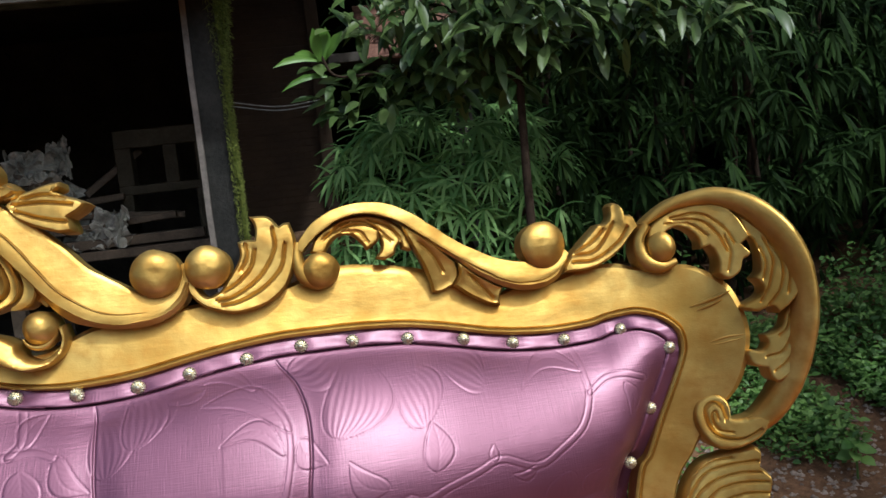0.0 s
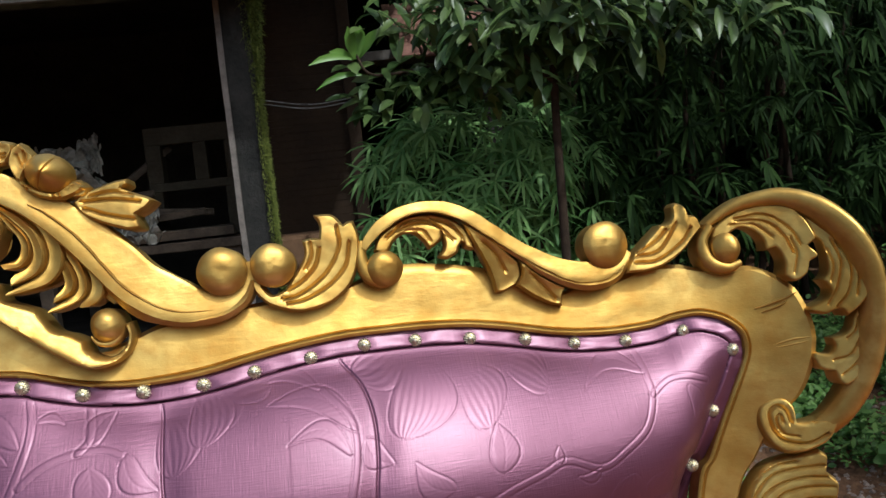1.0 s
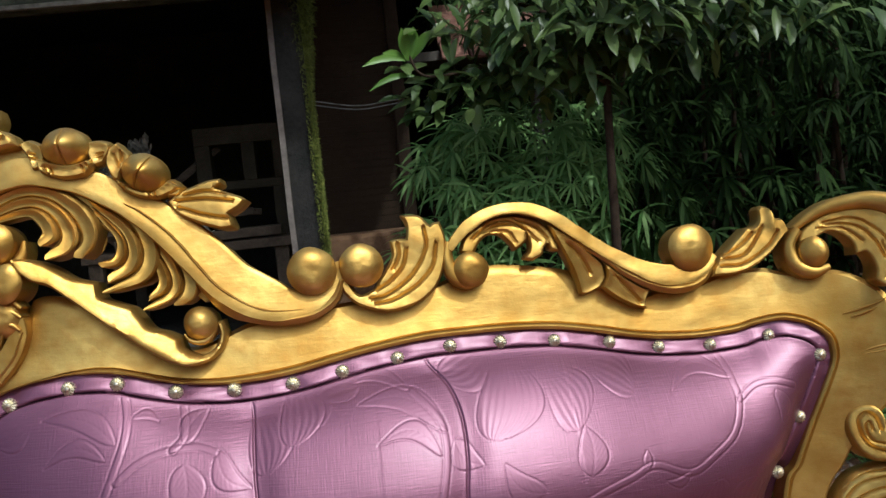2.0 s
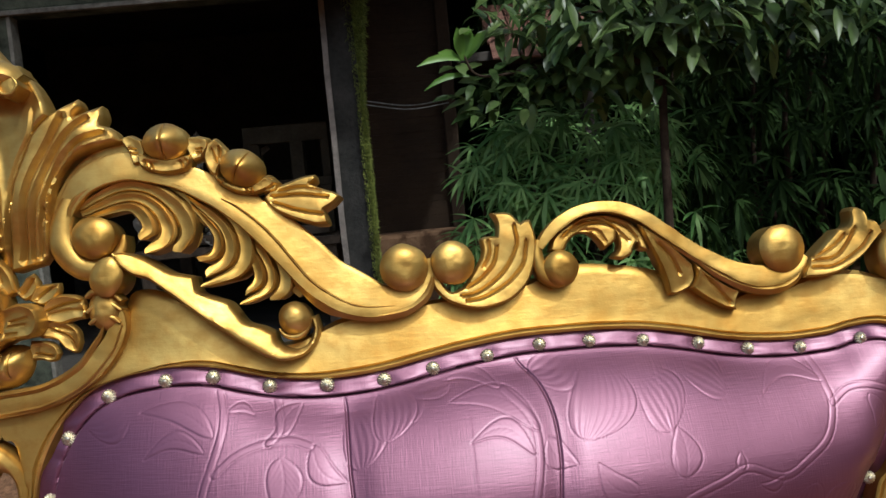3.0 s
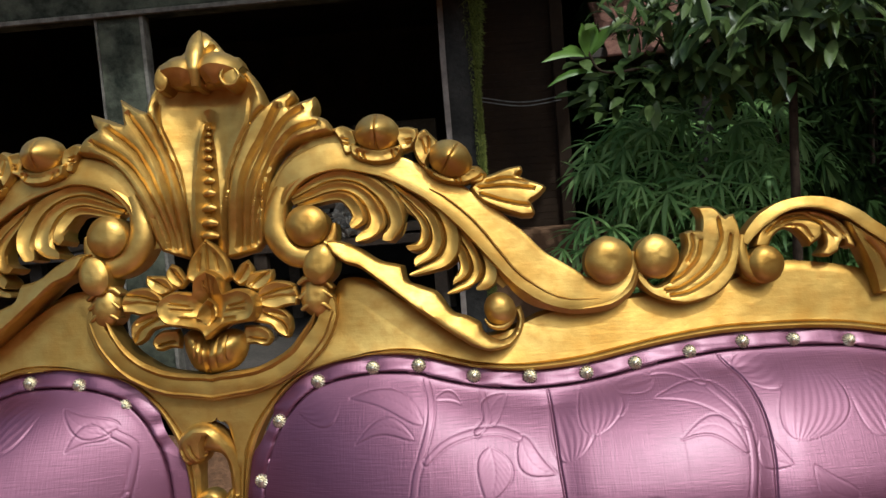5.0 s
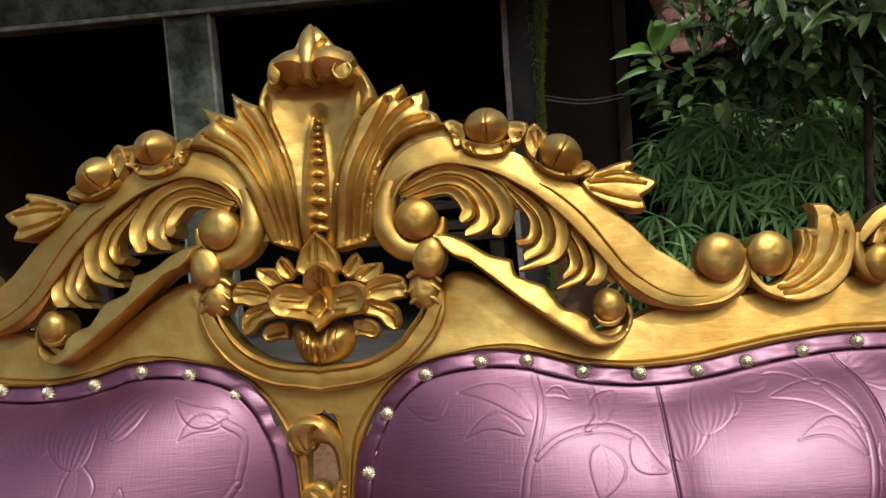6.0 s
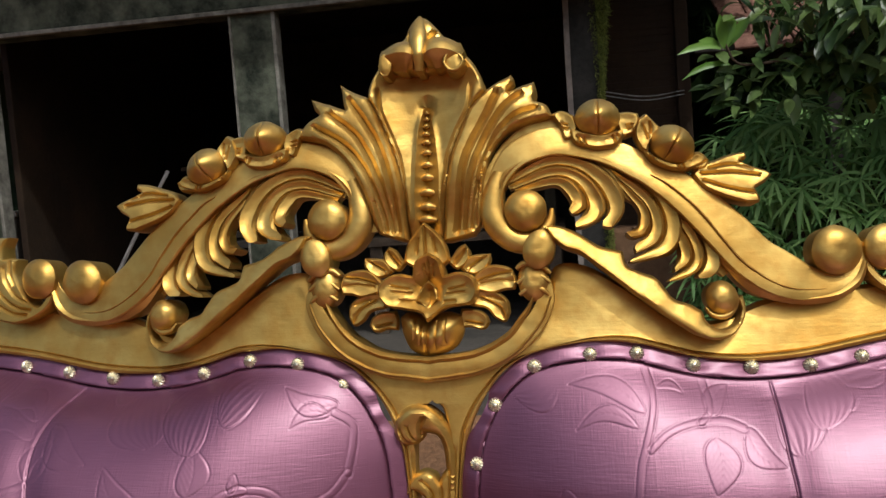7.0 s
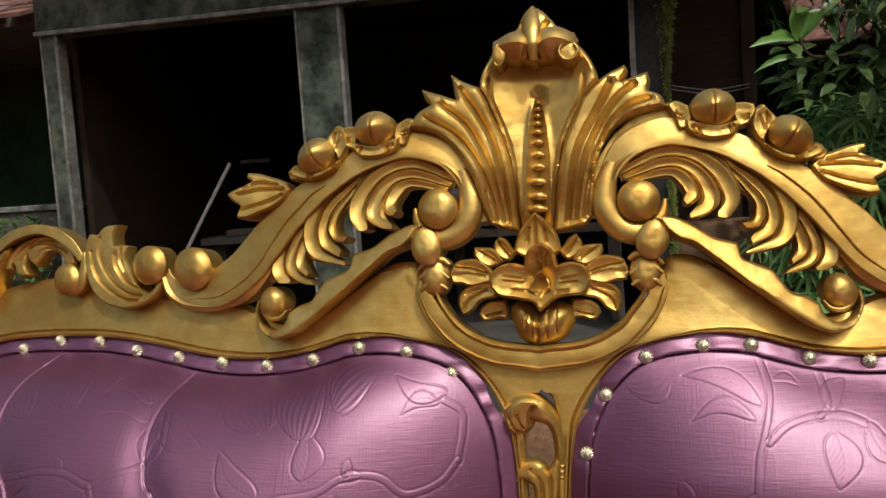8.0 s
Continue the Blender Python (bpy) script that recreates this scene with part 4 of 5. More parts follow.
carved("flower_petal", [carve([[(-15, 116), (-10, 132), (5, 142)], [(5, 142), (18, 133), (23, 115)], [(23, 115), (40, 119), (55, 113), (61, 100), (59, 90)], [(59, 90), (51, 82), (24, 78), (12, 70), (3, 63)], [(3, 63), (-5, 73), (-21, 77), (-42, 81), (-53, 91)], [(-53, 91), (-54, 104), (-45, 114), (-30, 119), (-15, 116)]],
                              [(0, 100, 24), (-75, 95, 42), (75, 95, 42), (0, 135, 40), (0, 62, 46), (-40, 80, 38), (40, 80, 38)],
                              [([(4, 102), (4, 88)], 9, 10), ([(5, 131), (4, 114)], 3, 1.6), ([(0, 129), (1, 116)], 2.5, 1.4), ([(11, 128), (9, 115)], 2.5, 1.4), ([(-38, 105), (-20, 101)], 3, 1.5), ([(-36, 98), (-16, 96)], 2.5, 1.5), ([(46, 103), (28, 99)], 3, 1.5), ([(44, 96), (25, 94)], 2.5, 1.5),
                               ([(-27, 88), (-12, 87)], 2.5, 1.5), ([(35, 86), (22, 86)], 2.5, 1.5)], 1, back=0, fall=5, soft=4, rim=3, lean=0)], "three-lobed gold petal with raised rim")
carved("flower_heart", [carve([[(4, 110), (14, 100), (16, 88)], [(16, 88), (8, 81), (4, 72)], [(4, 72), (-2, 81), (-11, 87)], [(-11, 87), (-6, 100), (4, 110)]], 34, [([(4, 100), (4, 88)], 9, 7)], 1, back=10, fall=4, soft=3, rim=3, lean=0)], "hollow bright gold heart of the blossom")
carved("drop_scroll", [carve([[(-45, -63), (-42, -48), (-32, -36), (-17, -32), (-2, -35), (11, -46), (22, -62), (28, -83), (29, -107), (28, -129), (25, -200)], [(25, -200), (13, -200)], [(13, -200), (14, -123), (13, -98), (10, -80), (4, -68), (-9, -64)], [(-9, -64), (-12, -72), (-19, -78), (-30, -80), (-40, -75), (-45, -63)]],
                             lambda x, z: 15 + 8 * np.clip((z + 78) / 40, 0, 1) - 0.22 * np.clip(x, 0, 30), [([(-37, -61), (-34, -69), (-28, -76)], 4, 1.6), ([(-29, -56), (-26, -65), (-21, -71)], 4, 1.6), ([(-10, -48), (-14, -56), (-13, -66)], 6, 2.4), ([(-2, -41), (12, -58), (21, -82), (22, -110)], 2, 2)],
                             1, back=14, fall=12, soft=9, lean=0)], "curled gold scroll in the pierced middle post")
carved("drop_leaf", [carve([[(-34, -139), (-32, -123), (-25, -113), (-11, -108), (0, -112), (5, -120)], [(5, -120), (10, -111), (15, -106), (19, -110), (20, -127), (15, -200)], [(15, -200), (-12, -200)], [(-12, -200), (-12, -146), (-17, -136), (-27, -132), (-34, -139)]],
                           9, [([(-14, -121), (-6, -129), (-2, -143), (-1, -190)], 4, 1.8), ([(6, -124), (8, -136), (7, -190)], 3, 1.8)], 1, back=14, fall=8, soft=6, lean=0)], "rolled leaf in the pierced middle post")

# ---- upholstery ----
def inner_edge(pairs):
    return [a for a, b in pairs]


EDGE_LINE = curve_through(inner_edge(MULLION) + inner_edge(RAIL)[1:] + inner_edge(END)[1:], 420)[:, :2]


def edge_distance(x, z, line):
    """Distance in mm from points to one edge of the upholstery."""
    best = np.full(x.shape, 1e9)
    for a, b in zip(line[:-1], line[1:]):
        d = b - a
        f = np.clip(((x - a[0]) * d[0] + (z - a[1]) * d[1]) / max(d @ d, 1e-9), 0, 1)
        best = np.minimum(best, np.hypot(x - a[0] - f * d[0], z - a[1] - f * d[1]))
    return best


def line_distance(x, z, points, n=40, reach=130.0):
    """Distance in mm from points to a smooth line, for those within reach of it."""
    c = curve_through(points, n)
    best = np.full(x.shape, 1e9)
    near = (x > c[:, 0].min() - reach) & (x < c[:, 0].max() + reach) & (z > c[:, 1].min() - reach) & (z < c[:, 1].max() + reach)
    px, pz = x[near], z[near]
    got = np.full(px.shape, 1e9)
    for a, b in zip(c[:-1], c[1:]):
        d = b - a
        f = np.clip(((px - a[0]) * d[0] + (pz - a[1]) * d[1]) / max(d @ d, 1e-9), 0, 1)
        got = np.minimum(got, np.hypot(px - a[0] - f * d[0], pz - a[1] - f * d[1]))
    best[near] = got
    return best


NAILS_RIGHT = [(50, -100), (73, -34), (119, 9), (182, 21), (234, 21), (296, 6), (360, 2), (425, 2), (482, 10), (547, 19), (611, 27), (673, 26), (741, 21), (812, 12),
               (876, 0), (945, -4), (1024, 1), (1089, -30), (1053, -106), (1017, -173), (990, -240)]
NAILS_LEFT = [(65, -134), (72, -68), (106, -9), (160, 17), (220, 22), (280, 8), (342, 0), (406, 4), (470, 11), (535, 19), (596, 31), (662, 32), (726, 21), (800, 14),
              (870, 1), (945, -4), (1024, 1), (1089, -30), (1053, -106), (1017, -173)]


def stem(h, x, z, points, wide=3.6, tall=0.8):
    """A vine: a low round band between two fine grooves."""
    d = line_distance(x, z, points, 40, 14)
    return h + tall * (0.6 * np.exp(-(d / wide) ** 4) - 0.85 * np.exp(-((d - wide - 0.6) / 1.0) ** 2))


def leaf_relief(h, x, z, foot, tip, wide, bend=0.14, tall=1.0):
    f, t = np.array(foot, float), np.array(tip, float)
    length = np.linalg.norm(t - f)
    u = (t - f) / length
    a = ((x - f[0]) * u[0] + (z - f[1]) * u[1]) / length
    on = (a > 0) & (a < 1)
    ac = np.clip(a, 0, 1)
    s = (-(x - f[0]) * u[1] + (z - f[1]) * u[0]) - bend * length * np.sin(ac * math.pi)
    half = wide * np.sin(ac ** 0.75 * math.pi) ** 0.85
    gap = half - np.abs(s)
    inside = np.clip(gap / 2.0, 0, 1) * on
    veins = 0.06 * np.sin((np.abs(s) * 0.8 - a * length * 0.6) * 1.5) * (gap > 2) * on
    edge = np.exp(-((gap + 0.3) / 0.75) ** 2) * on
    mid = np.exp(-(s / 0.9) ** 2) * (gap > 1.5) * on
    return h + tall * (0.42 * inside - 0.9 * edge + veins - 0.28 * mid)


def fan_relief(h, x, z, centre, r, way, tall=1.15):
    """A striped petal with curved ribs that run together at its tip and fade towards its foot."""
    a = math.radians(way)
    ux, uz = math.cos(a), math.sin(a)
    dx, dz = x - centre[0], z - centre[1]
    along = (dx * ux + dz * uz) / r * 0.5 + 0.5
    ac = np.clip(along, 0.001, 0.999)
    off = dz * ux - dx * uz + 0.34 * r * (ac - 0.4) ** 2 * 4
    half = 0.86 * r * np.sin(ac ** 1.25 * math.pi) ** 0.5
    gap = half - np.abs(off)
    on = (gap > 0) & (along > 0.02) & (along < 0.99)
    fade = np.clip((along - 0.08) / 0.35, 0, 1)
    lines = np.sin(off / np.maximum(half, 1) * r * 0.62 + 0.8 * np.sin(ac * 5)) * np.clip(half / 12, 0, 1)
    edge = np.exp(-((gap - 0.2) / 0.9) ** 2) * fade * (along > 0.04) * (along < 1.0)
    return np.where(on, h * (1 - 0.8 * fade) + tall * fade * (0.25 + 0.17 * lines), h) - tall * 0.8 * edge


def panel(side, seams, motif):
    # a grid over the panel, closer where it is seen
    nx = 960
    zs = np.concatenate([np.linspace(0, 0.60, 262), np.linspace(0.63, 1.0, 12)])
    top = curve_through([(66, -16)] + [(99, 15), (132, 28), (178, 35)] + inner_edge(RAIL) + inner_edge(END)[1:9], nx)[:, :2]
    lz = np.array([p[1] for p in ((72, -9), (52, -40), (38, -76), (32, -115), (29, -180), (26, -420))])
    lx = np.array([72, 52, 38, 32, 29, 26])
    rz = np.array([-14, -34, -55, -90, -122, -165, -206, -420])
    rx = np.array([1104, 1106, 1098, 1080, 1063, 1042, 1021, 985])
    X, Z = np.zeros((len(zs), nx)), np.zeros((len(zs), nx))
    f = np.linspace(0, 1, nx)
    for i, b in enumerate(zs):
        z = top[:, 1] + (-420 - top[:, 1]) * b
        xl, xr = np.interp(-z, -lz, lx), np.interp(-z, -rz, rx)
        t = (top[:, 0] - top[0, 0]) / (top[-1, 0] - top[0, 0])
        blend = xl + (xr - xl) * t
        X[i], Z[i] = top[:, 0] * (1 - min(1, b * 8)) + blend * min(1, b * 8), z
    crest = np.interp(X, top[:, 0], np.convolve(np.pad(top[:, 1], 40, "edge"), np.hanning(83)[1:-1] / np.hanning(83).sum(), "valid"))
    sides = [np.abs((X - 22) - 0.04 * (Z + 420)), crest - Z, np.abs((1118 - X) + 0.30 * (Z - 0)) / 1.044]
    d = edge_distance(X, Z, EDGE_LINE)
    nails = NAILS_RIGHT if side > 0 else NAILS_LEFT
    strip = 19.5
    in_, under, out_ = (np.clip(q - strip, 0, None) for q in sides)
    if side > 0:
        y = np.full(X.shape, 180.0)
        for q, far in ((in_, 170), (under, 165), (out_, 80)):
            y = y * (1 - 0.3 * np.exp(-2.0 * q / far) - 0.7 * np.exp(-1.6 * q / (2.2 * far)))
    else:
        swell = 0.58 * (in_ - 80 * np.log1p(np.exp((in_ - 270) / 80)) + 80 * math.log1p(math.exp(-270 / 80)))
        y = (14 * (1 - np.exp(-under / 100)) + swell * (1 - np.exp(-under / 75))) * (1 - 0.75 * np.exp(-out_ / 60))
    y *= 1 - np.exp(-np.clip(d - strip, 0, None) / 11)
    y -= 1.5 * np.exp(-((d - strip) / 2.2) ** 2)
    y += 10.5 * np.clip((d - strip) / 2, 0, 1)
    low = np.clip((-110 if side > 0 else -145) - Z, 0, None)
    y -= np.where(low < 80, 0.0034 * low ** 2, 21.8 + 0.25 * (low - 80))
    near = np.full(X.shape, 1e9)
    for nx_, nz_ in nails:
        near = np.minimum(near, np.hypot(X - nx_, Z - nz_))
    folds = np.array([[noise.noise(Vector((a * 0.03, c * 0.08, 5.0))) for a, c in zip(r0, r1)] for r0, r1 in zip(X[:65], Z[:65])])
    full = np.zeros(X.shape)
    full[:65] = folds
    y += np.where(d < strip, 3.0 + 9.5 * np.clip(d / strip, 0, 1) + 1.8 * full - 3.0 * np.exp(-(near / 12) ** 2), 0)
    for points, deep, wide in seams:
        s = line_distance(X, Z, points)
        on = np.clip((d - strip) / 20, 0, 1)
        y -= on * (deep * np.exp(-(s / wide) ** 2) + 0.4 * deep * np.exp(-(s / (4.5 * wide)) ** 2) + 3.4 * np.exp(-(s / 1.1) ** 2))
    h = motif(np.zeros(X.shape), X, Z)
    y += 0.6 * h * np.clip((d - strip - 2) / 6, 0, 1)
    n = len(zs)
    verts = np.stack([X.ravel(), -(y.ravel() - 2), Z.ravel()], 1)
    faces = [(i * nx + k, (i + 1) * nx + k, (i + 1) * nx + k + 1, i * nx + k + 1) for i in range(n - 1) for k in range(nx - 1)]
    v, fcs = placed(verts, faces, side, 0)
    ob = mesh_object("upholstered_panel", v, fcs, VINYL, sofa, "mauve pearl vinyl panel embossed with vines and blossoms")
    ob.data.attributes.new("pressed", "FLOAT", "POINT").data.foreach_set("value", np.clip(h.ravel() * 2.5, 0, 0.85))
    return ob


def motif_right(h, x, z):
    for p in ([(215, -220), (222, -160), (229, -99), (236, -75), (246, -41), (247, -17), (242, 5)], [(241, -79), (262, -62), (290, -53), (321, -52), (341, -59)], [(297, -53), (308, -39), (304, -10)],
              [(660, -215), (709, -155), (736, -157), (764, -147), (802, -136), (832, -127), (875, -142), (911, -127), (944, -105), (960, -70), (959, -50), (957, -33), (950, -12)],
              [(960, -70), (986, -55), (1014, -54), (1040, -62)], [(570, -200), (583, -135), (591, -99), (593, -72), (589, -52), (578, -36), (560, -18)]):
        h = stem(h, x, z, p)
    for foot, tip, wide, bend in (((344, -59), (381, -99), 13, -0.2), ((310, -68), (305, -124), 19, 0.12), ((238, -41), (156, -11), 12, -0.15), ((229, -56), (163, -60), 9, -0.25), ((308, -47), (332, -15), 12, 0.15),
                                  ((252, -16), (281, -23), 5, 0.2), ((753, -128), (755, -74), 18, -0.1), ((823, -129), (825, -109), 6, 0), ((697, -138), (655, -103), 15, 0.2), ((603, -73), (633, -102), 14, -0.2),
                                  ((957, -43), (873, -55), 12, -0.3), ((875, -142), (842, -146), 6, 0.2), ((1012, -64), (1012, -106), 10, 0.2), ((587, -87), (517, -70), 11, -0.3), ((597, -63), (496, -28), 14, -0.2), ((556, -16), (482, -7), 8, -0.2),
                                  ((225, -130), (195, -150), 8, 0.2), ((150, -120), (152, -155), 9, 0.1), ((460, -130), (500, -170), 13, 0.2), ((350, -150), (420, -160), 13, 0.2)):
        h = leaf_relief(h, x, z, foot, tip, wide, bend)
    for c, r, way in (((124, -20), 27, 210), ((628, -2), 30, 215), ((806, -16), 32, 335), ((746, -38), 36, 300), ((676, -36), 46, 262), ((444, -4), 36, 325), ((402, -52), 32, 290),
                      ((470, -2), 26, 20), ((436, -30), 30, 280), ((351, 4), 18, 90), ((902, -182), 26, 95), ((950, -180), 24, 70), ((990, -190), 26, 100), ((760, -215), 26, 120)):
        h = fan_relief(h, x, z, c, r, way)
    return h


def motif_left(h, x, z):
    for p in ([(610, -119), (583, -114), (550, -115), (515, -127), (494, -116), (463, -108), (441, -95), (438, -75), (446, -50)], [(515, -127), (500, -160), (480, -200)],
              [(330, -168), (300, -142), (247, -133), (222, -119), (197, -115), (175, -120), (151, -138), (115, -128), (95, -105)], [(95, -105), (90, -72), (92, -52), (112, -38)], [(300, -142), (310, -175), (300, -210)],
              [(700, -170), (650, -130), (610, -119)], [(800, -190), (780, -120), (800, -40)]):
        h = stem(h, x, z, p)
    for foot, tip, wide, bend in (((262, -119), (263, -67), 18, 0.12), ((310, -136), (363, -88), 16, -0.15), ((446, -48), (386, -86), 15, 0.15), ((466, -59), (529, -50), 12, 0.25), ((470, -40), (535, -22), 12, 0.2), ((117, -40), (159, -53), 10, 0.25),
                                  ((108, -30), (170, -8), 12, -0.15), ((558, -111), (565, -97), 6, 0), ((215, -117), (212, -97), 6, 0), ((197, -115), (222, -122), 6, 0.1), ((227, -134), (235, -170), 10, 0.1), ((790, -90), (860, -80), 14, 0.2), ((600, -125), (640, -160), 12, 0.2),
                                  ((440, -60), (452, -108), 11, 0.25)):
        h = leaf_relief(h, x, z, foot, tip, wide, bend)
    for c, r, way in (((654, -38), 24, 250), ((596, -16), 32, 262), ((548, -4), 22, 290), ((345, -38), 40, 250), ((280, -36), 38, 285), ((222, -12), 32, 320), ((380, -10), 22, 200), ((890, -30), 34, 60), ((450, -178), 28, 90), ((170, -190), 30, 100)):
        h = fan_relief(h, x, z, c, r, way, 1.7)
    return h


panel(1, [([(376, 12), (378, -8), (381, -33), (384, -85), (388, -137), (390, -250)], 4.0, 20), ([(572, 36), (582, 10), (603, -16), (614, -50), (615, -93), (610, -140), (606, -250)], 4.5, 20)], motif_right)
panel(-1, [([(425, 8), (444, -12), (457, -38), (459, -75), (448, -124), (433, -146), (420, -250)], 6.0, 20), ([(600, 36), (644, 22), (674, -6), (681, -40), (672, -80), (655, -112), (631, -151), (610, -250)], 6.5, 22)], motif_left)


def nail_mesh():
    verts, faces, n = [], [], 28
    prof = [(8.6, 0), (8.4, 2.2), (7.2, 4.0), (5.2, 5.0), (3.0, 5.3), (2.2, 6.0), (0.8, 6.4)]
    for j, (r, f) in enumerate(prof):
        for k in range(n):
            a = 2 * math.pi * k / n
            flute = 1 - (0.10 if k % 2 else 0.0) * (j < 4)
            verts.append((r * flute * math.cos(a) / 1000, -f * (1 if k % 2 == 0 or j > 4 else 0.74) / 1000, r * flute * math.sin(a) / 1000))
    for i in range(len(prof) - 1):
        for k in range(n):
            a, b = i * n + k, i * n + (k + 1) % n
            faces.append((a, b, b + n, a + n))
    faces.append(tuple(range((len(prof) - 1) * n, len(prof) * n)))
    return verts, faces


first = None
for s, rows in ((1, NAILS_RIGHT), (-1, NAILS_LEFT)):
    for x, z in rows:
        if first is None:
            first = mesh_object("upholstery_nail", *nail_mesh(), NAIL, sofa, "pale gilt flower-headed nail", crisp=16)
            nail = first
        else:
            nail = new("upholstery_nail", first.data)
            nail.parent = sofa
            tagged(nail, "pale gilt flower-headed nail")
        nail.matrix_basis = pose(*settled([(s * x / 1000, -0.005, z / 1000)])[0], random.uniform(-8, 8), random.uniform(0, 18), random.uniform(-8, 8))

# the seat and foot of the sofa, below what is seen
def seat_cushion():
    bm = box(-1.0, 1.0, -0.62, 0.0, -0.60, -0.44, 0.05)
    return part("seat", bm, VINYL, sofa, "mauve pearl vinyl seat")


seat_cushion()
part("seat_rail", box(-1.04, 1.04, -0.66, 0.10, -0.70, -0.602, 0.02), GOLD, sofa)
for s in (1, -1):
    part("leg", box(0.985 * s - 0.035, 0.985 * s + 0.035, -0.62, -0.55, -1.03 - 0.02 * s, -0.70), GOLD, sofa)
for s in (1, -1):
    bm = box(0.985 * s - 0.035, 0.985 * s + 0.035, 0.10, 0.15, -0.955 - 0.02 * s, -0.40)
    part("leg", bm, GOLD, sofa)
bm = box(-1.0, 1.0, 0.02, 0.10, -0.47, -0.405)
part("bottom_rail", bm, GOLD, sofa)

# ---- the yard ----
def rnd(a, b):
    return random.uniform(a, b)


def rise(x, y):
    """Height of the ground: flat in the yard, climbing to a bank behind."""
    up = max(0.0, min(1.0, (y - 1.25) / 1.5))
    return 0.42 * up * up * (3 - 2 * up) + 0.03 * noise.noise(Vector((x * 1.3, y * 1.3, 0))) + 0.012 * noise.noise(Vector((x * 6, y * 6, 4)))


def ground_sheet():
    ticks = np.unique(np.concatenate([np.linspace(-60, -5, 12), np.linspace(-5, 5, 130), np.linspace(5, 60, 12)]))
    n = len(ticks)
    verts = [(x, y, rise(x, y) - (0.0 if y > 0.6 else 0.03)) for y in ticks for x in ticks]
    faces = [(j * n + i, j * n + i + 1, (j + 1) * n + i + 1, (j + 1) * n + i) for j in range(n - 1) for i in range(n - 1)]
    return tagged(mesh_object("ground", verts, faces, SOIL), "bare red-brown earth with gravel and weeds", "ground", kind="structure")


ground_sheet()

# ---- the workshop shed ----
shed = thing("shed", None, "dark open workshop shed with mossy concrete frame", "shed")
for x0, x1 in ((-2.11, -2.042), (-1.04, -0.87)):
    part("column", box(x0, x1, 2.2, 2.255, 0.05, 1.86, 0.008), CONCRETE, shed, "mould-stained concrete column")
    # paler strips on each column's right side and left front edge
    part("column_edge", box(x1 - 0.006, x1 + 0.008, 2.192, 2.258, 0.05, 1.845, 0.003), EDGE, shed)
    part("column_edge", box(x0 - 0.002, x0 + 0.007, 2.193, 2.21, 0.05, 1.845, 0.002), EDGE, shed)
part("beam", box(-2.125, 0.33, 2.19, 2.38, 1.862, 2.02, 0.008), CONCRETE, shed, "mossy concrete beam")
part("beam_edge", box(-2.125, 0.33, 2.175, 2.20, 1.845, 1.862, 0.003), EDGE, shed)
# roof and inner walls added to keep the shed's inside dark
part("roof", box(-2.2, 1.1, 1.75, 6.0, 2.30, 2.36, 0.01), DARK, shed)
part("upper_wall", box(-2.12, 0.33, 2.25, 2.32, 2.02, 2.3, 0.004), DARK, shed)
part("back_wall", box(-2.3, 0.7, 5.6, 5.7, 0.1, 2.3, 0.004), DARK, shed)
# near-black side wall added for the dark between the columns
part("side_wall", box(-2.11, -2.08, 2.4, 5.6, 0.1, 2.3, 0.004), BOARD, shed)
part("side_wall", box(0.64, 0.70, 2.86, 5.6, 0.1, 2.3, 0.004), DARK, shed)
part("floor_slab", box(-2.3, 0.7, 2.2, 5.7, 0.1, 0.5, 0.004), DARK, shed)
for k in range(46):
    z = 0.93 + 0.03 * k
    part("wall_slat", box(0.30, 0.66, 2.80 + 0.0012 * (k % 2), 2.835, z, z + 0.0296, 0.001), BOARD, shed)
part("ledge", box(0.28, 0.9, 2.68, 2.86, 0.40, 0.93, 0.02), CLAY, shed, "red clay plinth under the board wall")
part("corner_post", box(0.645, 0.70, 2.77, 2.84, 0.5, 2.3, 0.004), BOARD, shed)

post = thing("timber_post", None, "weathered timber post overgrown with moss", "post")
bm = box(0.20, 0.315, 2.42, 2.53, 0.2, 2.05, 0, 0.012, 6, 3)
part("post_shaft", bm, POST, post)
# paler strip down the left edge of the post
part("pale_edge", box(0.193, 0.214, 2.405, 2.44, 0.2, 1.862, 0, 0.006, 5, 5), PALE, post, "pale strip along the post's left edge")
rows = []
for k in range(13000):
    z = random.uniform(0.6, 1.95)
    lush = 1 + 1.6 * max(0, (z - 1.5) / 0.4)
    foot = (0.312 + random.uniform(-0.012, 0.022) * lush, 2.43 + random.uniform(-0.03, 0.08), z)
    rows.append((foot, (random.uniform(-0.2, 1), random.uniform(-1, 0.2), random.uniform(-0.6, 0.6)), random.uniform(0.006, 0.016) * lush, random.uniform(0.0009, 0.0018), 0.9))
tagged(mesh_object("moss", *blades(rows), MOSS, post, "yellow-green hanging moss"), kind="stuff")

# timber offcuts and sheets heaped in the shed
def plank(name, a, b, wide, thick, material, label, category="timber", group=""):
    a, b = Vector(a), Vector(b)
    m = look(a, b).to_3x3().to_4x4()
    ob = part(name, box(-wide / 2, wide / 2, -thick / 2, thick / 2, -(b - a).length, 0, 0.004), material, None, label)
    ob.matrix_world = Matrix.Translation(a) @ m
    return tagged(ob, label, category, group)


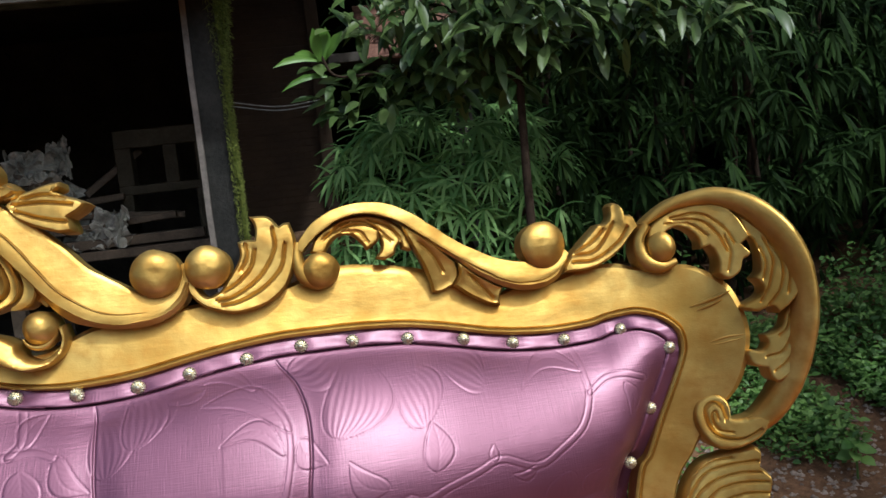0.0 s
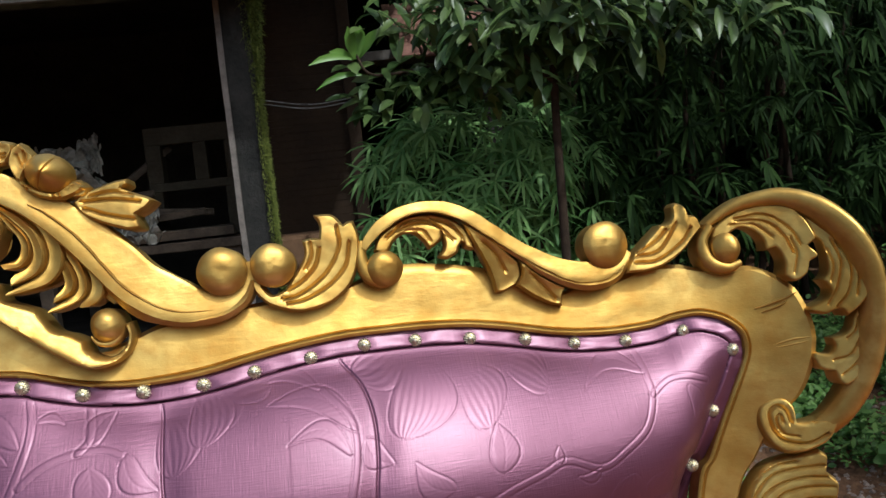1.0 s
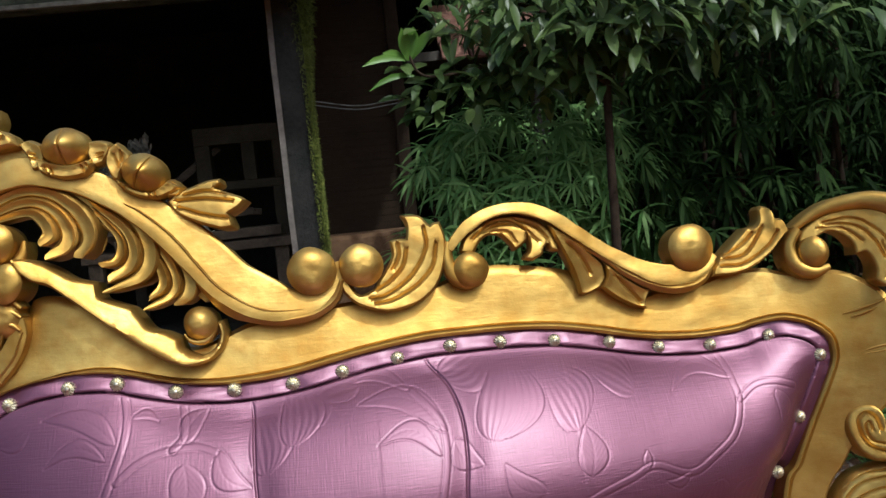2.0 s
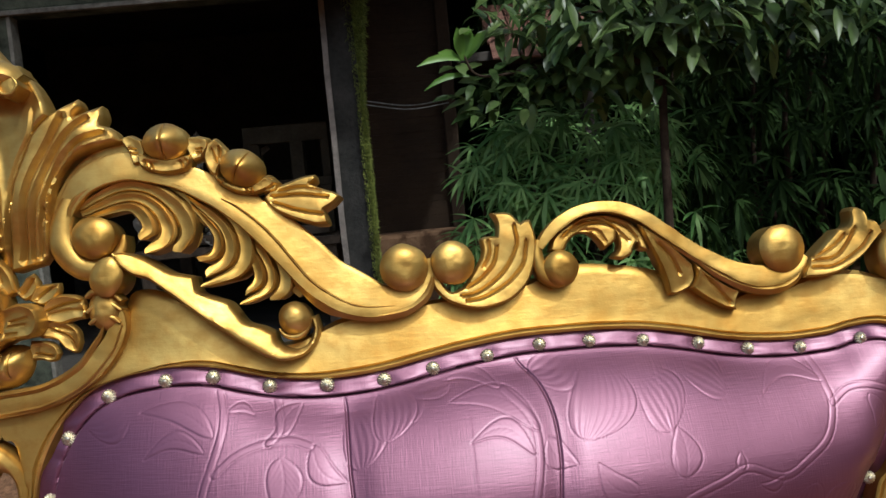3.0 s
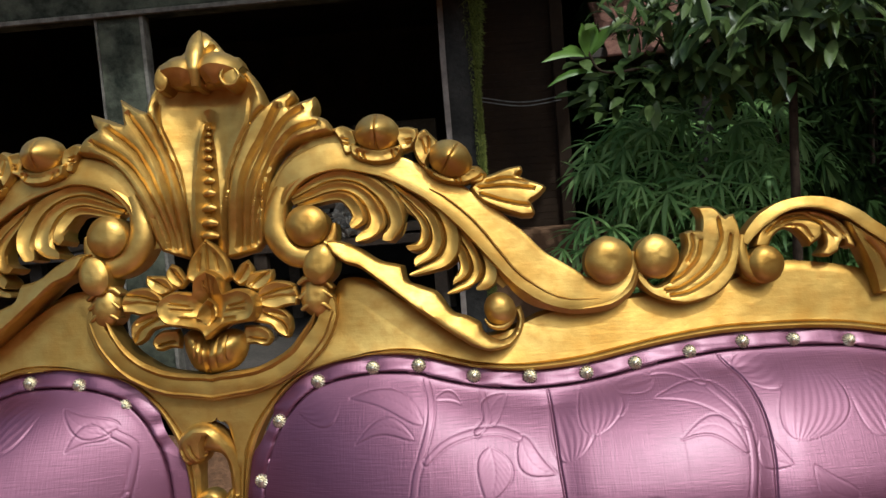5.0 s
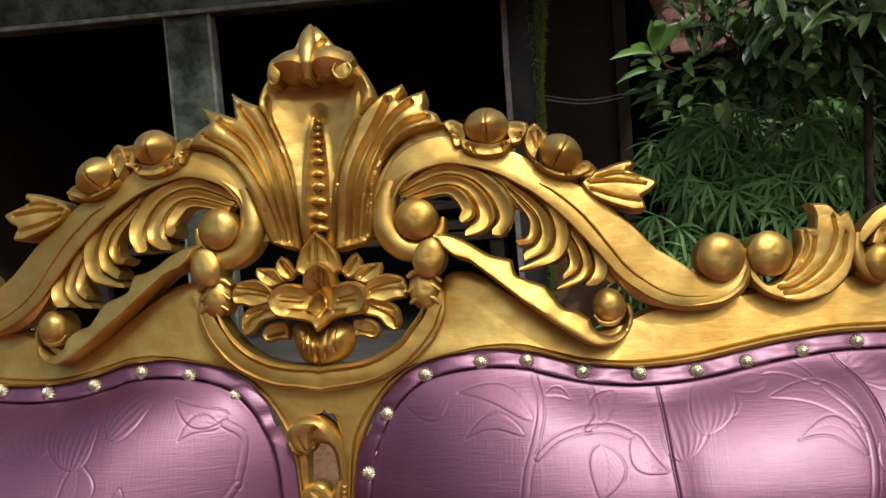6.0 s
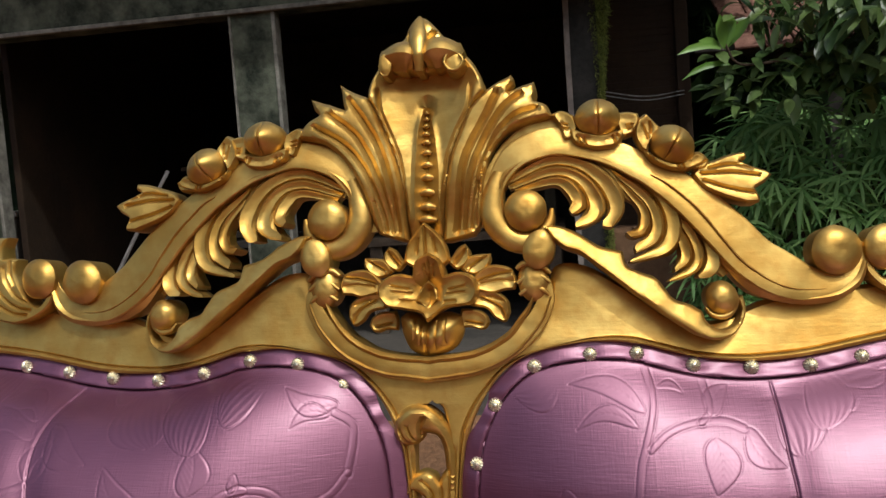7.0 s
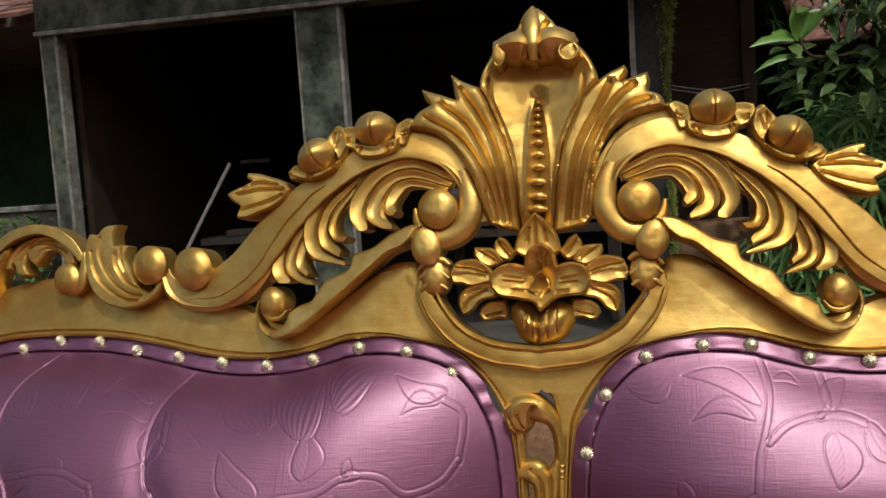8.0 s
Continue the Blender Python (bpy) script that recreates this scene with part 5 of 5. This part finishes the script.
table = thing("work_table", None, "rough timber trestle heaped with offcuts", "table")
part("table_top", box(-0.75, 0.15, 2.85, 3.6, 0.90, 0.94), TIMBER, table)
for x in (-0.70, 0.10):
    for y in (2.9, 3.55):
        part("leg", box(x - 0.03, x + 0.03, y - 0.03, y + 0.03, 0.5, 0.90), TIMBER, table)
frame_box = thing("wooden_frame", pose(0, 0, 0), "unfinished wooden furniture frame on the trestle", "frame")
for x0, x1, z0, z1 in ((-0.27, 0.12, 1.37, 1.45), (-0.27, 0.12, 1.16, 1.20), (-0.27, -0.20, 1.20, 1.37), (-0.06, 0.0, 1.20, 1.37), (0.08, 0.12, 1.20, 1.37)):
    part("frame_piece", box(x0, x1, 3.1, 3.2, z0, z1), FRAME, frame_box)
for x in (-0.24, 0.09):
    part("frame_leg", box(x - 0.025, x + 0.025, 3.1, 3.2, 0.94, 1.16), FRAME, frame_box)
for k, (a, b, w, th) in enumerate((((-0.72, 2.9, 1.02), (-0.02, 3.0, 1.06), 0.10, 0.03), ((-0.5, 3.0, 1.10), (0.0, 3.1, 1.05), 0.08, 0.03), ((-0.42, 3.1, 1.18), (-0.18, 3.2, 1.36), 0.07, 0.03),
                                   ((-0.6, 2.88, 0.97), (0.1, 2.95, 0.97), 0.12, 0.04), ((-0.55, 3.05, 1.14), (-0.25, 3.1, 1.16), 0.10, 0.03))):
    plank("timber_offcut", a, b, w, th, TIMBER, "sawn timber offcut lying on the trestle", group="offcuts")


def crumpled(name, at, size, seed, label):
    """A crushed sheet: a thin skin folded to and fro along sharp creases."""
    n, verts = 34, []
    for j in range(n):
        for i in range(n):
            u, v = 2 * i / (n - 1) - 1, 2 * j / (n - 1) - 1
            p = Vector((u * 1.7, v * 1.7, seed))
            fold = abs(noise.noise(p)) * 1.5 + abs(noise.noise(p * 2.3)) * 0.8 + abs(noise.noise(p * 5.1)) * 0.35
            side = noise.noise_vector(p * 1.4)
            verts.append((size[0] * (u * 0.85 + 0.45 * side.x), size[1] * (0.6 * side.y + v * 0.5 - fold * 0.5), size[2] * (v * 0.8 + 0.45 * side.z + fold * 0.35)))
    faces = [(j * n + i, j * n + i + 1, (j + 1) * n + i + 1, (j + 1) * n + i) for j in range(n - 1) for i in range(n - 1)]
    low = min(v[2] for v in verts)
    ob = mesh_object(name, [(x, y, z - low) for x, y, z in verts], faces, CLOTH, None, label, smooth=False)
    ob.matrix_world = Matrix.Translation(at)
    return tagged(ob, label, "sheet", "crumpled sheets")


crumpled("crumpled_sheet", (-0.28, 2.90, 0.94), (0.09, 0.07, 0.09), 2, "crumpled grey plastic sheet on the timber")
crumpled("crumpled_sheet", (-0.36, 2.89, 0.94), (0.07, 0.06, 0.05), 5, "crushed dusty paper beside the sheet")
crumpled("crumpled_sheet", (-0.62, 3.05, 1.22), (0.12, 0.08, 0.08), 7, "crumpled pale sheet on the timber heap")
crumpled("crumpled_sheet", (-0.50, 3.08, 1.22), (0.06, 0.05, 0.11), 13, "stiff bent sheet standing on the heap")
crumpled("crumpled_sheet", (-0.58, 3.05, 0.945), (0.20, 0.12, 0.15), 11, "dusty sheet under the timber heap")

pole = tagged(mesh_object("leaning_pole", *tube([(-2.13, 2.8, 0.50), (-1.86, 2.8, 0.94), (-1.62, 2.8, 1.31)], (0.010, 0.009)), POLE), "pale peeled pole leaning in the shed", "pole")
for a, b, w, th in (((-1.75, 3.0, 0.98), (-1.35, 3.1, 0.99), 0.10, 0.03), ((-1.78, 3.3, 1.33), (-1.62, 3.3, 1.33), 0.03, 0.02)):
    plank("timber_offcut", a, b, w, th, TIMBER, "dusty timber board in the dark shed", group="offcuts")
bench = thing("saw_bench", None, "low dark work bench with boards", "bench")
part("bench_top", box(-1.85, -1.2, 2.9, 3.5, 0.93, 0.965), DARK, bench)
for x in (-1.8, -1.25):
    part("leg", box(x - 0.03, x + 0.03, 3.0, 3.06, 0.5, 0.93), DARK, bench)

for z in (1.475, 1.46):
    tagged(mesh_object("wire", *tube([(0.32, 2.50, z), (0.5, 2.62, z - 0.025), (0.68, 2.78, z)], (0.0025, 0.0025), 5), WIRE), "thin grey wire strung from the post", "wire", "wires")

# clay tile roof seen through the leaves
roof = thing("tile_roof", None, "weathered red clay tile roof of a lean-to", "roof")
tile_me = None
for j in range(4):
    for i in range(4):
        if tile_me is None:
            bm = box(-0.055, 0.055, -0.09, 0.09, -0.006, 0.006, 0.003)
            tl = part("tile", bm, TILE, roof)
            tile_me = tl.data
        else:
            tl = new("tile", tile_me)
            tl.parent = roof
        tl.matrix_basis = pose(0.92 + 0.115 * i, 2.75 + 0.14 * j, 1.66 + 0.075 * j + random.uniform(-0.006, 0.006), 30 + random.uniform(-3, 3), random.uniform(-4, 4), random.uniform(-3, 3))
part("rafter", box(0.72, 1.35, 2.78, 3.5, 1.62, 1.66), DARK, roof)
part("roof_post", box(1.27, 1.33, 2.9, 2.98, 0.3, 1.63), DARK, roof)

# the neighbouring lean-to beyond the shed
annex = thing("lean_to", None, "dark lean-to with a tiled roof beside the shed", "shed")
# the unlit inside of the lean-to is painted on this wall
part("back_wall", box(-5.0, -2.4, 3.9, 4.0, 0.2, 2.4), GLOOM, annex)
part("roof_slab", box(-5.0, -2.45, 2.75, 4.0, 2.02, 2.08), DARK, annex)
eave_tile = part("roof_tile", box(-0.074, 0.074, 0, 0.19, 0, 0.018, 0.006, 0.004, 2, 4), TILE, annex)
for j in range(4):
    for k in range(13):
        tile = eave_tile if j + k == 0 else new("roof_tile", eave_tile.data)
        tile.parent = annex
        tile.matrix_basis = pose(-2.545 - 0.155 * k - 0.04 * (j % 2), 2.60 + 0.14 * j, 2.03 + 0.055 * j + rnd(-0.006, 0.006), 20 + rnd(-3, 3), rnd(-4, 4), rnd(-4, 4))
part("post", box(-3.32, -3.25, 2.95, 3.03, 0.3, 2.02), POST, annex)
part("kerb_wall", box(-5.0, -2.48, 2.92, 3.1, 0.2, 1.15, 0.01), DARK, annex)
part("kerb", box(-5.0, -2.46, 2.9, 3.12, 1.15, 1.18, 0.006), EDGE, annex)
rows = []
for k in range(900):
    foot = Vector((rnd(-3.6, -2.46), rnd(2.6, 2.88), rnd(0.7, 1.13)))
    rows.append((foot, (rnd(-1, 1), rnd(-1, 0), rnd(-0.2, 0.8)), rnd(0.03, 0.08), rnd(0.006, 0.014), rnd(0.2, 0.8)))
tagged(mesh_object("creeping_weeds", *blades(rows), WEED), "bright weeds creeping up the kerb", "weeds", kind="stuff")

# ---- plants ----


def finger_leaf(rows, at, way, size):
    """One palmate leaf: narrow leaflets spread from the end of its stalk, drooping."""
    w = Vector(way).normalized()
    u = w.cross(Vector((0, 0, 1)))
    u = u.normalized() if u.length > 0.1 else Vector((1, 0, 0))
    v = u.cross(w).normalized()
    n = random.choice((6, 7, 8, 8))
    turn = rnd(-0.3, 0.3)
    for k in range(n):
        a = (k / (n - 1) - 0.5) * 3.9 + turn + rnd(-0.12, 0.12)
        d = 0.4 * w - v * math.cos(a) + u * math.sin(a)
        rows.append((at, d, size * (1 - 0.12 * abs(a) / 1.3) * rnd(0.8, 1.1), size * 0.054, rnd(0.6, 1.5)))


bush = thing("finger_leaf_bush", None, "bushy shrub with narrow finger-like green leaves", "shrub")
rows, twigs = [], []
for k in range(330):
    a, h = rnd(0, 2 * math.pi), rnd(0, 1)
    r = math.sqrt(rnd(0.15, 1)) * (0.60 - 0.25 * h ** 3)
    at = Vector((1.12 + r * math.cos(a) * 1.0, 2.32 + 0.45 * r * math.sin(a), 0.70 + 0.72 * h - 0.25 * r))
    finger_leaf(rows, at, (math.cos(a) * 0.6, math.sin(a) * 0.3 - 0.75, rnd(0.1, 0.6)), rnd(0.11, 0.16))
mesh_object("crown", *blades(rows, 0.2, shape=(0.4, 0.9, 1.0, 0.7, 0.03)), FINGER, bush)
for k in range(9):
    x, y = 1.12 + rnd(-0.3, 0.3), 2.45 + rnd(-0.1, 0.1)
    mesh_object("stem", *tube([(x, y, rise(x, y)), (x + rnd(-0.1, 0.1), y, 0.7), (x + rnd(-0.25, 0.25), y - 0.05, 1.1)], (0.012, 0.006)), BARK, bush)

tree = thing("broad_leaf_tree", None, "slender young tree with broad dark green leaves", "tree")
mesh_object("trunk", *tube([(1.33, 1.95, rise(1.33, 1.95) - 0.02), (1.335, 1.95, 0.9), (1.345, 1.95, 1.42), (1.40, 2.0, 2.1), (1.4, 2.1, 2.6)], (0.018, 0.010), 9, 0.06), BARK, tree)
limbs = [((1.345, 1.95, 1.40), (1.2, 1.95, 1.52), (1.02, 1.98, 1.54)), ((1.35, 1.96, 1.48), (1.15, 2.0, 1.66), (0.88, 1.95, 1.74)), ((1.35, 1.96, 1.55), (1.3, 1.8, 1.62), (1.15, 1.75, 1.70)), ((1.36, 1.97, 1.6), (1.5, 1.8, 1.66), (1.62, 1.75, 1.72)), ((1.35, 1.96, 1.45), (1.75, 1.9, 1.62), (2.1, 1.8, 1.62)),
         ((1.37, 1.98, 1.65), (1.3, 1.85, 1.85), (1.2, 1.7, 2.0)), ((1.38, 1.98, 1.75), (1.8, 2.0, 1.95), (2.2, 1.95, 2.05)), ((1.39, 1.99, 1.9), (1.0, 2.1, 2.15), (0.6, 2.0, 2.3)),
         ((1.4, 2.0, 2.1), (1.5, 1.7, 2.3), (1.5, 1.3, 2.4)), ((1.42, 2.12, 2.3), (2.0, 2.2, 2.5), (2.6, 2.2, 2.6))]
rows = []
for limb in limbs:
    mesh_object("limb", *tube(limb, (0.013, 0.005)), BARK, tree)
    c = curve_through([(x, z, y) for x, y, z in limb], 30)[:, [0, 2, 1]]
    for k in range(180 if limb[2][2] < 2.0 else 12):
        p = Vector(c[random.randrange(5, 30)]) + Vector((rnd(-0.2, 0.2), rnd(-0.18, 0.18), rnd(-0.12, 0.16)))
        rows.append((p, (rnd(-1, 1), rnd(-1, 0.5), rnd(-0.7, 0.3)), rnd(0.07, 0.15), rnd(0.013, 0.023), rnd(0.5, 1.6)))
for k in range(95):
    p = Vector((rnd(0.66, 1.12), rnd(1.90, 2.06), rnd(1.34, 1.52)))
    rows.append((p, (rnd(-1, 0.5), rnd(-1, 0.2), rnd(-0.4, 0.4)), rnd(0.06, 0.12), rnd(0.012, 0.02), rnd(0.5, 1.4)))
mesh_object("crown", *blades(rows, 0.3), BROAD, tree)

sprig = thing("fresh_sprig", None, "sprig of large bright green leaves lit by the sun", "branch")
rows = []
for dx, dz, ln, half, bent in ((-0.12, 1.0, 0.105, 0.020, 0.1), (0.22, 1.0, 0.11, 0.024, 0.1), (0.55, 0.8, 0.12, 0.018, 0.3), (-0.75, 0.75, 0.085, 0.016, 0.9), (-1, 0.5, 0.15, 0.014, 1.1), (-0.5, 0.45, 0.07, 0.012, 0.5)):
    rows.append(((0.685 + 0.012 * dx, 1.92 + rnd(-0.02, 0.02), 1.525), (dx, rnd(-0.4, 0.0), dz), ln, half, bent))
rows.append(((0.70, 1.92, 1.475), (-1, -0.2, 0.35), 0.165, 0.014, 1.2))
mesh_object("sprig_leaves", *blades(rows, 0.3, (0, -0.95, 0.3), 0.2, (0.2, 0.7, 1.0, 0.85, 0.03)), FRESH, sprig)
mesh_object("twig", *tube([(1.02, 1.98, 1.50), (0.80, 1.94, 1.47), (0.72, 1.92, 1.48), (0.69, 1.92, 1.54)], (0.005, 0.004)), BARK, sprig)

# the thicket that closes the yard
thicket = thing("bamboo_thicket", None, "dense dark thicket of bamboo and shrubs", "thicket")
rows = []
for k in range(1700):
    x, y, z = rnd(0.9, 5.0), rnd(2.5, 4.2), rnd(0.45, 3.0)
    finger_leaf(rows, Vector((x, y, z)), (rnd(-1, 1), rnd(-1, 0), rnd(-0.2, 0.4)), rnd(0.12, 0.22))
for k in range(420):
    x, y, z = rnd(1.5, 3.4), rnd(1.95, 2.5), rnd(0.85, 2.2)
    finger_leaf(rows, Vector((x, y, z)), (rnd(-1, 1), rnd(-1, 0), rnd(-0.2, 0.3)), rnd(0.12, 0.20))
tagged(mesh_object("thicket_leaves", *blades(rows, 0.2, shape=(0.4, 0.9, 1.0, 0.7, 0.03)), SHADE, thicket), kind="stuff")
for k in range(26):
    x, y = rnd(1.6, 4.5), rnd(2.5, 4.0)
    mesh_object("cane", *tube([(x, y, rise(x, y)), (x + rnd(-0.15, 0.15), y, 1.4), (x + rnd(-0.5, 0.5), y - 0.2, 3.0)], (0.016, 0.007), 6), BARK, thicket)

# dark sheet added behind the leaves, so their gaps read as shade
gloom_verts, gloom_faces = [], []
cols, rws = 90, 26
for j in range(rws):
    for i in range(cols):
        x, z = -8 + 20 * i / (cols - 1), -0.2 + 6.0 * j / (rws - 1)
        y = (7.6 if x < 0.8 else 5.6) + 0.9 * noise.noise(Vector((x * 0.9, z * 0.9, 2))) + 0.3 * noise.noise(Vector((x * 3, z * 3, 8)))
        gloom_verts.append((x, y, z))
gloom_faces = [(j * cols + i, j * cols + i + 1, (j + 1) * cols + i + 1, (j + 1) * cols + i) for j in range(rws - 1) for i in range(cols - 1)]
tagged(mesh_object("gloom_sheet", gloom_verts, gloom_faces, GLOOM), "dark green sheet that paints the gloom behind the trees", "bank", kind="structure")

# unseen hedge added behind the camera; its heights shape what the gold and vinyl reflect
front_verts = []
for j in range(14):
    for i in range(60):
        x = -14 + 28 * i / 59
        past_dip = max(0.0, min(1.0, abs(x - 1.3) / 1.7 - 1.2))
        z = -0.1 + (1.35 + (4.8 if x > 0 else 1.8) * past_dip * past_dip * (3 - 2 * past_dip)) * j / 13
        front_verts.append((x, -7.0 + 0.9 * noise.noise(Vector((x * 0.8, z * 0.8, 21))) + 0.25 * noise.noise(Vector((x * 3, z * 3, 5))), z * (1 + 0.2 * noise.noise(Vector((x * 0.5, 3, 3))))))
front_faces = [(j * 60 + i + 1, j * 60 + i, (j + 1) * 60 + i, (j + 1) * 60 + i + 1) for j in range(13) for i in range(59)]
tagged(mesh_object("unseen_front_hedge", front_verts, front_faces, HEDGE), "unseen green hedge added to shape reflections, with a low stretch", "hedge", kind="structure")

# unseen growth added beside the yard to darken reflections and the ground there
side_verts = []
for j in range(16):
    for i in range(40):
        y, z = -7.5 + 11.5 * i / 39, -0.1 + 3.5 * j / 15
        side_verts.append((4.6 + 0.7 * noise.noise(Vector((31, y * 0.8, z * 0.8))) + 0.25 * noise.noise(Vector((7, y * 3, z * 3))), y, z * (1 + 0.25 * noise.noise(Vector((5, y * 0.9, 3))) + 0.12 * noise.noise(Vector((5, y * 2.7, 3))))))
side_faces = [(j * 40 + i, j * 40 + i + 1, (j + 1) * 40 + i + 1, (j + 1) * 40 + i) for j in range(15) for i in range(39)]
tagged(mesh_object("unseen_side_hedge", side_verts, side_faces, HEDGE), "unseen tall green growth added to shade the yard's side", "hedge", kind="structure")

# unseen crowns added to shade the yard's back, open over the bush
canopy = thing("unseen_shade_trees", None, "unseen shade trees added to darken the back of the yard", "trees", kind="stuff")
rows = []
for k in range(2700):
    x, y = rnd(-4.5, 6.5), rnd(1.3, 7.0)
    if k % 5 == 0:
        x, y = rnd(3.4, 6.5), rnd(-1.4, 2.2)
    z = 3.1 + 0.5 * noise.noise(Vector((x * 0.8, y * 0.8, 3))) + rnd(-0.25, 0.5)
    if noise.noise(Vector((x * 1.1, y * 1.1, 11))) > (0.15 if y > 2.7 or (x > 2.9 and y < 0.4) else -0.35) or (-0.6 < x < 3.0 and y < 3.0):
        continue
    rows.append((Vector((x, y, z)), (rnd(-1, 1), rnd(-1, 1), rnd(-0.5, 0.2)), rnd(0.25, 0.45), rnd(0.07, 0.12), rnd(0.2, 0.8)))
tagged(mesh_object("canopy_leaves", *blades(rows, 0.2), BROAD, canopy), kind="stuff")
for x, y in ((-3.6, 6.4), (4.6, 4.6), (2.9, 6.0)):
    mesh_object("trunk", *tube([(x, y, 0.2), (x + 0.1, y, 1.6), (x - 0.1, y - 0.4, 3.2)], (0.16, 0.09), 12), BARK, canopy)

woods = thing("far_woods", None, "dark leafy trees standing behind the yard", "trees", kind="stuff")
rows = []
for k in range(8000):
    x, z = rnd(-7, 9), rnd(0.2, 4.6)
    y = rnd(5.9, 7.5) if x < 0.9 else rnd(4.2, 6.5)
    rows.append((Vector((x, y, z)), (rnd(-1, 1), rnd(-1, 0.3), rnd(-0.6, 0.3)), rnd(0.25, 0.5), rnd(0.05, 0.11), rnd(0.3, 1.0)))
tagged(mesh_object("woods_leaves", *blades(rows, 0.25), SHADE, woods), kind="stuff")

# weeds and stones on the bank
rows = []
for k in range(2600):
    x, y = rnd(1.2, 3.4), rnd(1.35, 2.3)
    if noise.noise(Vector((x * 1.9, y * 1.9, 7))) < 0.22 - 0.6 * min(1, (y - 1.3) / 0.7):
        continue
    hgt = rnd(0.03, 0.18) + 0.5 * max(0, noise.noise(Vector((x * 2.4, y * 2.4, 1))))
    foot = Vector((x, y, rise(x, y)))
    for j in range(14):
        p = foot + Vector((rnd(-0.04, 0.04), rnd(-0.04, 0.04), hgt * rnd(0.1, 1)))
        rows.append((p, (rnd(-1, 1), rnd(-1, 0.6), rnd(-0.1, 0.8)), rnd(0.012, 0.04), rnd(0.003, 0.011), rnd(0.2, 0.8)))
tagged(mesh_object("weeds", *blades(rows, 0.25), WEED), "low green weeds growing on the red earth", "weeds", kind="stuff")
seedling = thing("seedling", None, "broad-leaved green seedling on the red earth", "plant")
sx, sy = 2.2, 1.5
rows = [((sx + 0.012 * math.cos(a), sy + 0.012 * math.sin(a), rise(sx, sy) + h), (math.cos(a), math.sin(a) - 0.4, 0.35), 0.055, 0.020, 0.8) for a, h in ((0.2, 0.09), (1.5, 0.10), (2.7, 0.08), (3.9, 0.09), (5.2, 0.07), (4.6, 0.12), (3.2, 0.12))]
mesh_object("seedling_leaves", *blades(rows, 0.2, (0, -0.6, 0.8), 0.25, (0.3, 0.9, 1.0, 0.75, 0.05)), WEED, seedling)
mesh_object("stem", *tube([(sx, sy, rise(sx, sy) - 0.01), (sx, sy, rise(sx, sy) + 0.11)], (0.004, 0.003), 6), WEED, seedling)
chip = part("stone_chip", box(-0.035, 0.035, -0.014, 0.014, -0.006, 0.008, 0, 0.006, 3, 2), POLE, None)
chip.matrix_world = pose(sx - 0.01, sy - 0.14, rise(sx, sy - 0.14) + 0.006, 4, 3, 12)
tagged(chip, "pale flat stone chip lying on the soil", "stone")
verts, faces = [], []
for k in range(2600):
    x, y, r = rnd(0.9, 2.8), rnd(0.9, 1.9), rnd(0.004, 0.014)
    base = len(verts)
    z = rise(x, y)
    for dx, dy, dz in ((1, 0, 0), (0.3, 1, 0.1), (-0.9, 0.6, 0), (-0.8, -0.7, 0.1), (0.4, -0.9, 0), (0, 0, 0.9), (0, 0, -0.6)):
        verts.append((x + r * (dx + rnd(-0.2, 0.2)), y + r * (dy + rnd(-0.2, 0.2)), z + r * dz * rnd(0.7, 1)))
    for j in range(5):
        faces += [(base + j, base + (j + 1) % 5, base + 5), (base + (j + 1) % 5, base + j, base + 6)]
tagged(mesh_object("gravel", verts, faces, STONE, smooth=False), "loose gravel stones on the red earth", "gravel", kind="stuff")
